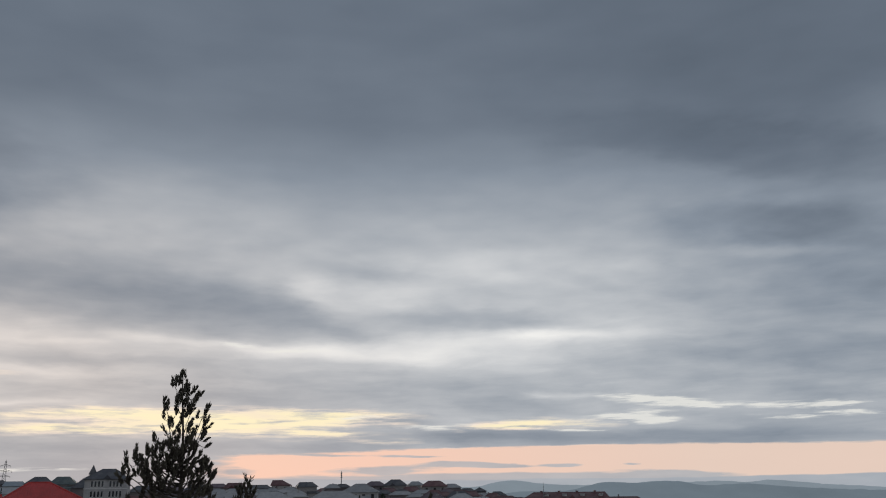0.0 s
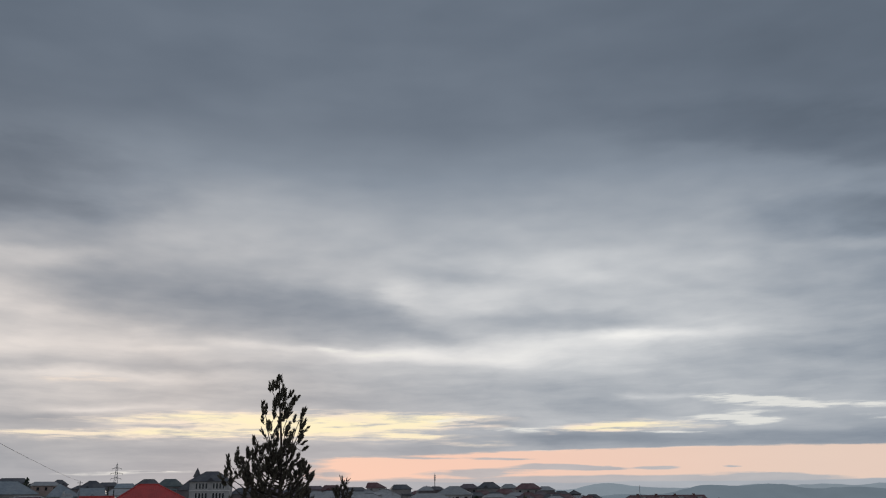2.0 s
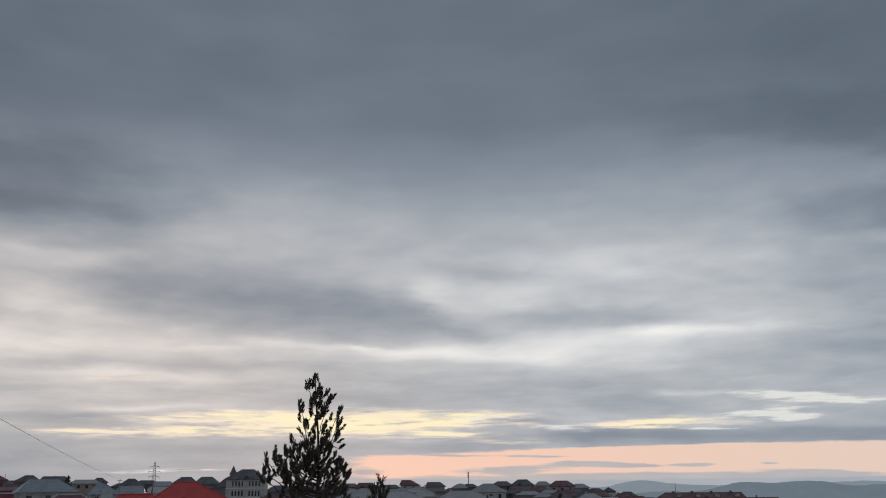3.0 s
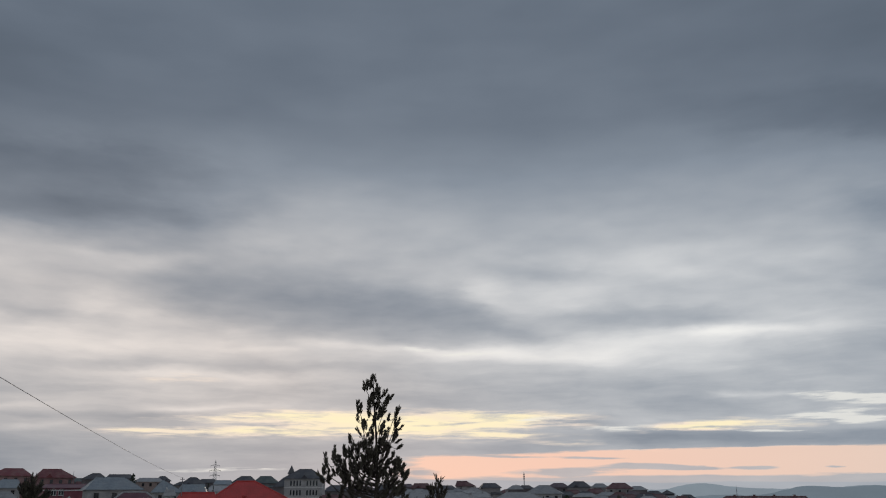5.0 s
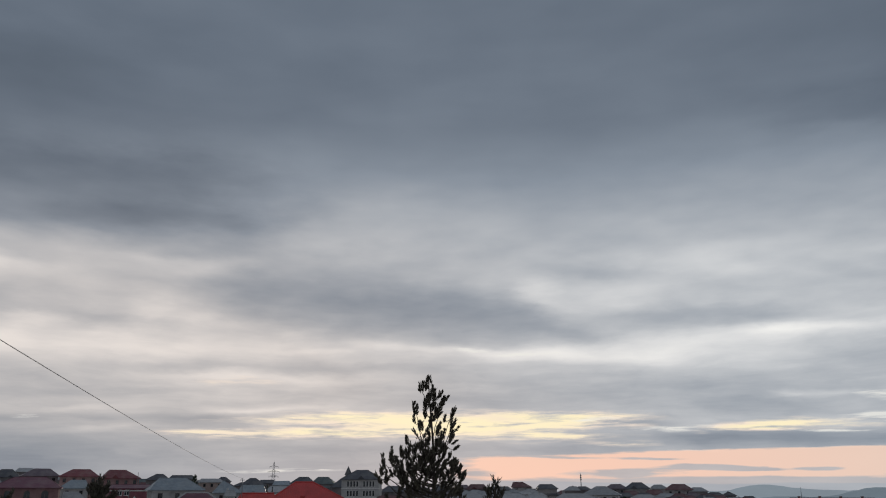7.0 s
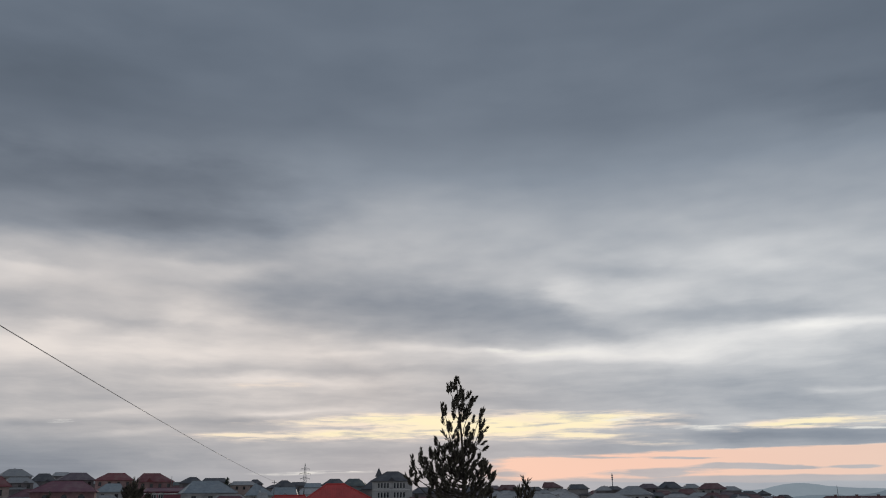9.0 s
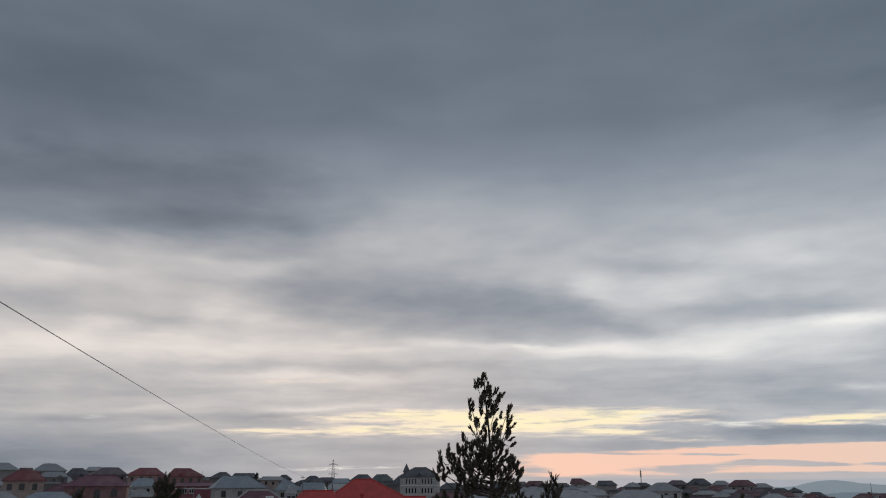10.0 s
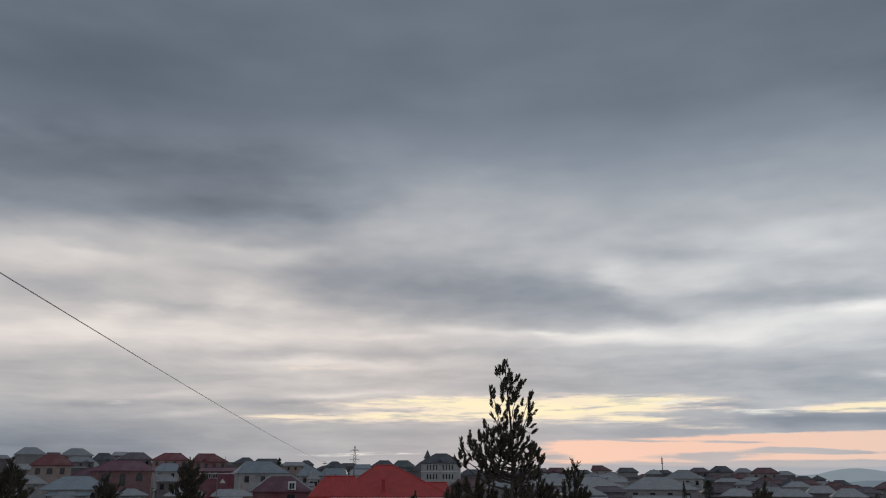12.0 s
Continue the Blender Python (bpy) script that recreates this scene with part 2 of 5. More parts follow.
def torn(layer, edge, sharp, fray):
    """A layer with ragged edges."""
    full = calc(wt, "MINIMUM", sums[layer], 1.0)
    v = calc(wt, "SUBTRACT", calc(wt, "MULTIPLY", full, calc(wt, "MULTIPLY_ADD", ragged, fray, 1.0)), edge)
    return calc(wt, "MULTIPLY_ADD", v, sharp, 0.5, clamp=True)




def lit(layer, fray, edge, sharp):
    """Light through a broken layer: streaks of cloud cross it, more of them towards its rim."""
    full = calc(wt, "MINIMUM", sums[layer], 1.0)
    torn_by = calc(wt, "MULTIPLY", calc(wt, "MULTIPLY", full, 2.0, clamp=True), calc(wt, "MULTIPLY", ragged, fray))
    v = calc(wt, "SUBTRACT", calc(wt, "MULTIPLY_ADD", full, 0.9, torn_by), edge)
    return calc(wt, "MULTIPLY_ADD", v, sharp, 0.5, clamp=True)


glow = lit("gold", 3.6, 0.46, 1.35)
golden = calc(wt, "MULTIPLY_ADD", calc(wt, "SUBTRACT", streak, 0.5), 2.0, calc(wt, "MULTIPLY", sums["gold"], 0.95))
sunlit = blend(wt, calc(wt, "MULTIPLY_ADD", golden, 1.3, -0.3, clamp=True), (0.955, 0.882, 0.82, 1), (1.0, 0.945, 0.785, 1))
cloud = blend(wt, calc(wt, "MULTIPLY", glow, 0.95), cloud, sunlit)
streaky = lit("white", 4.2, 0.45, 1.6)
cloud = blend(wt, calc(wt, "MULTIPLY", streaky, 0.8), cloud, (0.915, 0.91, 0.885, 1))
rim = calc(wt, "MULTIPLY_ADD", ragged, 3.0, calc(wt, "MULTIPLY_ADD", bearing, 0.45, -2.6), clamp=True)
blush = calc(wt, "MULTIPLY", calc(wt, "MULTIPLY", rim, torn("rose", 0.45, 4.0, 1.6)), calc(wt, "SUBTRACT", 1.0, calc(wt, "MULTIPLY", torn("veil", 0.32, 4.0, 2.5), 0.8)))
far_rose = blend(wt, calc(wt, "MULTIPLY_ADD", bearing, 0.045, -0.75, clamp=True), (0.965, 0.795, 0.715, 1), (0.905, 0.80, 0.738, 1))
cloud = blend(wt, calc(wt, "MULTIPLY", blush, 0.95), cloud, far_rose)
light = node(wt, "ShaderNodeGamma")
feed(wt, light.inputs[0], cloud)
light.inputs[1].default_value = 2.2
clear = node(wt, "ShaderNodeTexSky")
clear.sky_type, clear.sun_disc = "NISHITA", False
clear.sun_elevation, clear.sun_rotation = radians(2), radians(4)
thin = blend(wt, 0.002, light.outputs[0], clear.outputs[0])
back = node(wt, "ShaderNodeBackground")
feed(wt, back.inputs[0], thin)
feed(wt, back.inputs[1], 1.0)
feed(wt, node(wt, "ShaderNodeOutputWorld").inputs[0], back.outputs[0])

sun = new("sun", bpy.data.lights.new("sun", "SUN"))
sun.data.energy, sun.data.angle, sun.data.color = 0.5, radians(14), (1.0, 0.86, 0.7)
sun.matrix_world = look((8, 100, 10), (0, 0, 0))

# ---------------------------------------------------------------- materials


def surface(name, colour, rough=0.7, spread=0.12, grain=6.0, metal=0.0, ribs=0.0, relief=0.02, dirt=(0.30, 0.27, 0.24)):
    """A worn surface: tint that differs a little from thing to thing, weathering, dirt and fine relief."""
    m = bpy.data.materials.new(name)
    m.use_nodes = True
    t = m.node_tree
    bsdf = t.nodes["Principled BSDF"]
    at = node(t, "ShaderNodeTexCoord").outputs["Object"]
    big = noisy(t, at, 0.35, 4.0).outputs[0]
    fine = noisy(t, at, grain, 5.0, 0.65).outputs[0]
    blot = noisy(t, at, 1.1, 3.0, 0.6).outputs[0]
    own = node(t, "ShaderNodeObjectInfo").outputs["Random"]
    shade = calc(t, "MULTIPLY_ADD", calc(t, "SUBTRACT", own, 0.5), spread * 2, 1.0)
    shade = calc(t, "MULTIPLY_ADD", calc(t, "SUBTRACT", fine, 0.5), 0.5, shade)
    shade = calc(t, "MULTIPLY_ADD", calc(t, "SUBTRACT", big, 0.5), 0.5, shade)
    shade = calc(t, "MULTIPLY_ADD", calc(t, "SUBTRACT", blot, 0.5), 0.8, shade)
    hue = node(t, "ShaderNodeHueSaturation")
    feed(t, hue.inputs["Value"], shade)
    hue.inputs["Color"].default_value = (*colour, 1)
    worn = calc(t, "MULTIPLY_ADD", calc(t, "SUBTRACT", big, 0.5), 3.0, 0.15, clamp=True)
    feed(t, bsdf.inputs["Base Color"], blend(t, calc(t, "MULTIPLY", worn, 0.35), hue.outputs[0], (*dirt, 1)))
    feed(t, bsdf.inputs["Roughness"], calc(t, "MULTIPLY_ADD", fine, 0.25, rough - 0.12))
    bsdf.inputs["Metallic"].default_value = metal
    high = fine
    if ribs:
        wave = node(t, "ShaderNodeTexWave")
        feed(t, wave.inputs["Vector"], at)
        wave.inputs["Scale"].default_value = ribs
        high = calc(t, "MULTIPLY_ADD", fine, 0.3, wave.outputs[1])
    bump = node(t, "ShaderNodeBump")
    bump.inputs["Strength"].default_value, bump.inputs["Distance"].default_value = 0.6, relief
    feed(t, bump.inputs["Height"], high)
    feed(t, bsdf.inputs["Normal"], bump.outputs[0])
    return m


ROOF = {
    "grey": surface("grey roof sheet", (0.26, 0.262, 0.27), 0.5, ribs=1.2),
    "pale": surface("pale fibre cement roof", (0.35, 0.345, 0.35), 0.7, ribs=1.2),
    "blue": surface("blue-grey roof sheet", (0.25, 0.285, 0.315), 0.5, ribs=1.2),
    "slate": surface("slate-dark roof", (0.07, 0.07, 0.08), 0.6, ribs=1.2),
    "green": surface("dark green roof", (0.09, 0.115, 0.115), 0.6, ribs=1.2),
    "plum": surface("plum roof", (0.12, 0.085, 0.10), 0.6, ribs=1.2),
    "maroon": surface("maroon roof", (0.13, 0.05, 0.052), 0.6, ribs=1.2),
    "red": surface("brick red roof", (0.18, 0.036, 0.040), 0.55, ribs=1.2),
    "wine": surface("wine red roof", (0.14, 0.038, 0.058), 0.5, ribs=1.2),
    "scarlet": surface("scarlet metal tile roof", (0.47, 0.043, 0.038), 0.6, spread=0.02, ribs=1.6, dirt=(0.26, 0.035, 0.03)),
}
WALL = {
    "stone": surface("grey limestone wall", (0.308, 0.287, 0.287), 0.9),
    "pale": surface("pale rendered wall", (0.420, 0.406, 0.406), 0.9),
    "white": surface("white rendered wall", (0.600, 0.600, 0.600), 0.85),
    "dim": surface("dark stone wall", (0.182, 0.161, 0.168), 0.9),
    "tan": surface("tan limestone wall", (0.36, 0.275, 0.25), 0.9),
    "rosy": surface("rose limestone wall", (0.420, 0.266, 0.252), 0.9),
    "brick": surface("pink-red brick wall", (0.27, 0.15, 0.15), 0.9),
    "burgundy": surface("burgundy clad wall", (0.224, 0.063, 0.084), 0.7),
}
TRIM = surface("white window trim", (0.75, 0.74, 0.72), 0.6, spread=0.03)
SHUTTER = surface("dark brown window frame", (0.07, 0.05, 0.045), 0.6, spread=0.05)
METAL = surface("weathered grey steel", (0.20, 0.21, 0.22), 0.5, metal=0.6)
EARTH = surface("dry earth and scrub", (0.10, 0.09, 0.075), 0.95, grain=0.6)
BARK = surface("dark pine bark", (0.06, 0.045, 0.035), 0.95, grain=14.0)
CABLE = surface("grey cable sheath", (0.30, 0.30, 0.31), 0.6)
GLASS = bpy.data.materials.new("window glass")
GLASS.use_nodes = True
_g = GLASS.node_tree.nodes["Principled BSDF"]
_g.inputs["Base Color"].default_value = (0.02, 0.022, 0.028, 1)
_g.inputs["Roughness"].default_value = 0.08


def leaf_material(name, colour):
    m = bpy.data.materials.new(name)
    m.use_nodes = True
    t = m.node_tree
    bsdf = t.nodes["Principled BSDF"]
    own = node(t, "ShaderNodeNewGeometry").outputs["Random Per Island"]
    hue = node(t, "ShaderNodeHueSaturation")
    hue.inputs["Color"].default_value = (*colour, 1)
    feed(t, hue.inputs["Value"], calc(t, "MULTIPLY_ADD", own, 0.9, 0.55))
    feed(t, hue.inputs["Hue"], calc(t, "MULTIPLY_ADD", own, 0.06, 0.47))
    feed(t, bsdf.inputs["Base Color"], hue.outputs[0])
    bsdf.inputs["Roughness"].default_value = 0.75
    return m


NEEDLE = leaf_material("pine needles", (0.105, 0.09, 0.066))
LEAF = leaf_material("dark evergreen leaves", (0.035, 0.050, 0.028))


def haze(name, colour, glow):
    """Distance: land behind kilometres of air, whose skylit haze is painted in as emission."""
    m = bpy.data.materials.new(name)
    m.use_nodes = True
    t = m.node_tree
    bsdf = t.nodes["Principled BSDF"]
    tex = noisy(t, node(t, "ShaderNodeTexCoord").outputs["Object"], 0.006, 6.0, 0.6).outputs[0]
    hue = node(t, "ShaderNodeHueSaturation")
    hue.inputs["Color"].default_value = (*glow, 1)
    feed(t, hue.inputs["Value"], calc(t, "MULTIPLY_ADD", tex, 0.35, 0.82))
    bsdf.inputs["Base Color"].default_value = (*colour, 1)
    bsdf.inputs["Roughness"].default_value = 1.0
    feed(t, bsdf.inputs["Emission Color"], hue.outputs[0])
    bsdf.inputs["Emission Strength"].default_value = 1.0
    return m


# near-black land; the blue-grey emission colour stands in for the lit haze
FAR = haze("far mountains with painted haze glow", (0.05, 0.06, 0.07), (0.195, 0.232, 0.262))
NEARER = haze("nearer hills with painted haze glow", (0.05, 0.06, 0.07), (0.122, 0.153, 0.178))

# ---------------------------------------------------------------- mesh helpers


def mesh_of(name, bm):
    me = bpy.data.meshes.new(name)
    bm.normal_update()
    bm.to_mesh(me)
    bm.free()
    return me


def part(name, bm, material, parent=None, label="", at=None):
    me = mesh_of(name, bm)
    me.materials.append(material)
    ob = new(name, me)
    if parent:
        ob.parent = parent
    if at is not None:
        ob.matrix_basis = at
    if label:
        ob["label"] = label
    return ob


def box(bm, x0, x1, y0, y1, z0, z1, m=None, taper=0.0):
    vs = [bm.verts.new(((x + (taper if z == z1 else 0) * (1 if x == x0 else -1)), y, z)) for z in (z0, z1) for y in (y0, y1) for x in (x0, x1)]
    for q in ((0, 2, 3, 1), (4, 5, 7, 6), (0, 1, 5, 4), (2, 6, 7, 3), (0, 4, 6, 2), (1, 3, 7, 5)):
        bm.faces.new([vs[i] for i in q])
    if m is not None:
        bmesh.ops.transform(bm, matrix=m, verts=vs)
    return vs


def tube(bm, points, radii, sides=6):
    """A tapered, bent tube through the points."""
    rings = []
    for i, p in enumerate(points):
        a, b = points[max(i - 1, 0)], points[min(i + 1, len(points) - 1)]
        d = (Vector(b) - Vector(a)).normalized()
        u = d.cross(Vector((0.13, 1, 0.21))).normalized()
        v = d.cross(u)
        rings.append([bm.verts.new(Vector(p) + radii[i] * (math.cos(k * math.tau / sides) * u + math.sin(k * math.tau / sides) * v)) for k in range(sides)])
    for r0, r1 in zip(rings, rings[1:]):
        for k in range(sides):
            bm.faces.new((r0[k], r0[(k + 1) % sides], r1[(k + 1) % sides], r1[k]))
    bm.faces.new(rings[-1])
    bm.faces.new(rings[0][::-1])


def empty(name, m, label, category, group=""):
    ob = new(name)
    ob.matrix_basis = m
    ob.empty_display_size = 0.2
    return tagged(ob, label, category, group)


# ---------------------------------------------------------------- ground and distance


def smooth(a, b, v):
    q = min(1.0, max(0.0, (v - a) / (b - a)))
    return q * q * (3 - 2 * q)


def ground_height(x, y):
    r, az = math.hypot(x, y), math.degrees(math.atan2(-x, y))
    side = smooth(-30, 25, az) if y > 0 else smooth(-60, 60, -x)
    return (0.6 + 8 * side) * smooth(240, 480, r) - 110 * smooth(520, 2600, r) - 1.0 * (1 - side) * smooth(60, 500, r) - 16 * smooth(26, 44, -az) * smooth(120, 420, r)


bm = bmesh.new()
radii = [0, 15, 40, 80, 140, 200, 250, 300, 350, 400, 450, 500, 600, 800, 1100, 1500, 2000, 2600, 3400, 4600]
centre = bm.verts.new((0, 0, ground_height(0, 1)))
rings = [[bm.verts.new((r * math.sin(k * math.tau / 96), r * math.cos(k * math.tau / 96),
                        ground_height(r * math.sin(k * math.tau / 96), r * math.cos(k * math.tau / 96)))) for k in range(96)] for r in radii[1:]]
for k in range(96):
    bm.faces.new((centre, rings[0][(k + 1) % 96], rings[0][k]))
    for r0, r1 in zip(rings, rings[1:]):
        bm.faces.new((r0[k], r0[(k + 1) % 96], r1[(k + 1) % 96], r1[k]))
tagged(part("ground", bm, EARTH), "dry brown earth and scrub between the houses", "ground", kind="structure")


def ridge_height(az, crest, peaks, seed):
    """Height of a mountain crest, in metres, along the bearing az (to the right)."""
    h = crest
    for centre_az, width, rise in peaks:
        h += rise * math.exp(-((az - centre_az) / width) ** 2)
    return h + 7 * noise.noise(Vector((az * 0.5, seed, 0))) + 3 * noise.noise(Vector((az * 1.9, seed, 3)))


def mountain_range(name, label, dist, a0, a1, crest, peaks, material, seed):
    bm = bmesh.new()
    n, rows = 220, 8
    grid = []
    for i in range(n + 1):
        az = a0 + (a1 - a0) * i / n
        top = ridge_height(az, crest, peaks, seed)
        line = []
        for j in range(rows + 1):
            s = j / rows
            d = dist - 600 * (1 - s) ** 1.3
            z = -160 + (top + 160) * (s ** 0.8)
            z += (1 - s) * 14 * noise.noise(Vector((az * 0.35, s * 3, seed + 7)))
            d += 60 * noise.noise(Vector((az * 0.3, s * 2.0, seed)))
            line.append(bm.verts.new((d * math.sin(radians(az)), d * math.cos(radians(az)), z)))
        d = dist + 500
        line.append(bm.verts.new((d * math.sin(radians(az)), d * math.cos(radians(az)), -160)))
        grid.append(line)
    for l0, l1 in zip(grid, grid[1:]):
        for j in range(len(l0) - 1):
            f = bm.faces.new((l0[j], l1[j], l1[j + 1], l0[j + 1]))
            f.smooth = True
    return tagged(part(name, bm, material), label, "mountains", kind="structure")


mountain_range("backdrop", "blue-grey mountain range with dusk haze painted in as a glow", 4000, 12, 75, 2,
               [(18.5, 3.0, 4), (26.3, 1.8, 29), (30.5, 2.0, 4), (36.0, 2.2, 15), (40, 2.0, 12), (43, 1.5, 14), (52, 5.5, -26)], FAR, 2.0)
mountain_range("backdrop", "darker hills in front of the mountains, haze painted in as a glow", 3300, 18, 75, -14,
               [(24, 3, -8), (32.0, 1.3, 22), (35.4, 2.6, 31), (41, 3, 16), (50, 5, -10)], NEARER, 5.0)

# ---------------------------------------------------------------- houses

ROOF_WORDS = {"grey": "grey sheet-metal", "pale": "pale grey corrugated", "blue": "blue-grey metal", "slate": "dark slate-coloured",
              "green": "dark green metal", "plum": "plum-brown", "maroon": "dark maroon", "red": "brick-red", "wine": "wine-red",
              "scarlet": "bright scarlet metal-tile"}
WALL_WORDS = {"stone": "grey limestone", "pale": "pale rendered", "white": "white rendered", "dim": "dark stone", "tan": "tan limestone",
              "rosy": "rose limestone", "brick": "pink-red brick", "burgundy": "burgundy clad"}


def hip_roof(w, d, h, ridge, over, thick, off=0.0):
    """A hipped roof with overhang, eave board and a ridge along x."""
    bm = bmesh.new()
    x, y, r = w / 2 + over, d / 2 + over, ridge / 2
    low = [bm.verts.new(p) for p in ((-x, -y, -thick), (x, -y, -thick), (x, y, -thick), (-x, y, -thick))]
    mid = [bm.verts.new(p) for p in ((-x, -y, 0), (x, -y, 0), (x, y, 0), (-x, y, 0))]
    a, b = bm.verts.new((off - r, 0, h)), bm.verts.new((off + r, 0, h))
    bm.faces.new(low[::-1])
    for i in range(4):
        bm.faces.new((low[i], low[(i + 1) % 4], mid[(i + 1) % 4], mid[i]))
    bm.faces.new((mid[0], mid[1], b, a))
    bm.faces.new((mid[1], mid[2], b))
    bm.faces.new((mid[2], mid[3], a, b))
    bm.faces.new((mid[3], mid[0], a))
    return bm


def box_mesh(*a):
    bm = bmesh.new()
    box(bm, *a)
    return bm


def cap_line(p, q, r):
    bm = bmesh.new()
    tube(bm, [Vector(p), Vector(q)], [r, r], 6)
    return bm


def window(parent, x, y, z, w, h, arched=False, bars=1, frame_material=None):
    """A window set into the front wall: frame, glass and sill, its glass recessed."""
    fm = frame_material or SHUTTER
    t = 0.07 * max(w, 0.9)
    bm = bmesh.new()
    box(bm, -w / 2, -w / 2 + t, -0.06, 0.06, 0, h)
    box(bm, w / 2 - t, w / 2, -0.06, 0.06, 0, h)
    box(bm, -w / 2 + t, w / 2 - t, -0.06, 0.06, 0, t)
    for k in range(1, bars + 1):
        cx = -w / 2 + w * k / (bars + 1)
        box(bm, cx - t / 2, cx + t / 2, -0.05, 0.05, t, h - t)
    if arched:
        steps = [math.pi * k / 8 for k in range(9)]
        pts = [Vector((-(w / 2 - t / 2) * math.cos(s), 0, h - t + (w / 2 - t / 2) * math.sin(s))) for s in steps]
        tube(bm, pts, [t * 0.7] * 9, 4)
    else:
        box(bm, -w / 2 + t, w / 2 - t, -0.06, 0.06, h - t, h)
    win = part("window", bm, fm, parent, at=pose(x, y, z))
    bm = bmesh.new()
    box(bm, -w / 2 + t, w / 2 - t, -0.012, 0.012, t, h - t)
    if arched:
        vs = [bm.verts.new((-(w / 2 - t) * math.cos(math.pi * k / 8), -0.01, h - t + (w / 2 - t) * math.sin(math.pi * k / 8))) for k in range(9)]
        bm.faces.new(vs)
    part("pane", bm, GLASS, win)
    bm = bmesh.new()
    box(bm, -w / 2 - 0.08, w / 2 + 0.08, -0.16, 0.06, -0.07, -0.003)
    part("sill", bm, fm, win)
    return win


def house(x, y, base, yaw, w, d, eave, apex, ridge, roof, wall, windows="none", turret=False, wings=(), chimney=None, annex=None, gable=None, vents=0, off=0.0):
    size = "two-storey " if eave - base > 5.4 else ("small " if w < 8 else "")
    words = f"{ROOF_WORDS[roof]} hipped roof over a {size}{WALL_WORDS[wall]} house"
    if turret:
        words = "two-storey pale house with dark hipped roof and spired turret"
    elif windows == "arched":
        words = "large pink-red brick house with arched windows and wine-red roof"
    elif vents:
        words = "long building with dark maroon roof, ridge vents and dormers"
    ob = empty("house", pose(x, y, base, 0, 0, yaw), words, "house", "houses of the town")
    over = 0.6
    bw, bd, h = w - 2 * over, d - 2 * over, eave - base
    bm = bmesh.new()
    box(bm, -bw / 2, bw / 2, -bd / 2, bd / 2, -1.5, h - 0.05)
    part("wall", bm, WALL[wall], ob)
    bm = bmesh.new()
    box(bm, -bw / 2 - 0.06, bw / 2 + 0.06, -bd / 2 - 0.06, bd / 2 + 0.06, h - 0.45, h - 0.2)
    part("cornice", bm, WALL[wall], ob)
    rh, r = apex - eave, min(ridge, w - 0.6)
    rf = part("roof", hip_roof(bw, bd, rh, r, over, 0.16, off), ROOF[roof], ob, at=pose(0, 0, h))
    hx, hy = w / 2, d / 2
    for p, q in (((off - r / 2, 0, rh), (off + r / 2, 0, rh)), ((-hx, -hy, 0), (off - r / 2, 0, rh)), ((hx, -hy, 0), (off + r / 2, 0, rh)),
                 ((hx, hy, 0), (off + r / 2, 0, rh)), ((-hx, hy, 0), (off - r / 2, 0, rh))):
        if windows == "porch":
            part("ridge_cap", cap_line(p, q, 0.17), ROOF["pale"], rf, "pale ridge flashing")
        else:
            part("ridge_cap", cap_line(p, q, 0.09), ROOF[roof], rf)
    if roof == "scarlet":
        part("gutter", box_mesh(-hx - 0.05, hx + 0.05, -hy - 0.12, -hy + 0.004, -0.2, -0.1), TRIM, rf, "pale eave gutter")
    front = -bd / 2 - 0.03
    if windows == "row":
        n = max(2, int(bw / 3.2))
        for k in range(n):
            window(ob, -bw / 2 + bw * (k + 0.5) / n, front, h - 2.2, 1.1, 1.45)
    elif windows == "three":
        for k, ww in ((-3.6, 1.3), (-0.4, 1.5), (3.0, 1.3)):
            window(ob, k, front, h - 2.6, ww, 1.7)
        for k in (-3.7, 2.9):
            window(ob, k, front, h - 5.3, 1.2, 1.4)
    elif windows == "arched":
        for k, ww, hh in ((-3.9, 1.5, 1.4), (0.4, 1.4, 2.4), (4.4, 1.6, 1.3)):
            window(ob, k, front, h - 1.3 - hh, ww, hh, arched=True)
        window(ob, 4.4, front, h - 6.0, 1.7, 1.3)
    elif windows == "white":
        for k in (-3.3, -1.5):
            window(ob, k, front, h - 1.9, 1.3, 1.1, True, 1, TRIM)
        for k in (0.6, 5.2):
            bm = bmesh.new()
            vs = [bm.verts.new(p) for p in ((-0.8, 0, 0), (0.8, 0, 0), (0, 0, 1.2))]
            f = bm.faces.new(vs)
            ext = bmesh.ops.extrude_face_region(bm, geom=[f])
            bmesh.ops.translate(bm, verts=[v for v in ext["geom"] if isinstance(v, bmesh.types.BMVert)], vec=(0, -0.15, 0))
            part("gable", bm, TRIM, ob, "small white gable", at=pose(k, front, h - 3.2))
        bm = bmesh.new()
        box(bm, -bw / 2, bw / 2, front - 0.1, front, h - 0.8, h - 0.5)
        part("trim_band", bm, TRIM, ob, "pale band under the eaves")
    elif windows == "porch":
        window(ob, 1.8, front, h - 1.9, 1.6, 1.4)
        bm = bmesh.new()
        box(bm, -0.75, 0.75, -0.5, 0.6, 0, 1.7)
        part("dormer", bm, TRIM, rf, "white dormer", at=pose(1.9, -d / 2 + 1.0, 0.15))
        window(rf, 1.9, -d / 2 + 0.46, 0.4, 1.1, 1.2, False, 1, TRIM)
    elif windows == "grid":
        for z in (h - 2.5, h - 5.6):
            for c in (-2.6, 2.9):
                for k in range(4):
                    window(ob, c + (k - 1.5) * 1.05, front, z, 0.75, 1.9, False, 0, TRIM)
            bm = bmesh.new()
            box(bm, -bw / 2 - 0.1, bw / 2 + 0.1, front - 0.12, front, z - 0.6, z - 0.35)
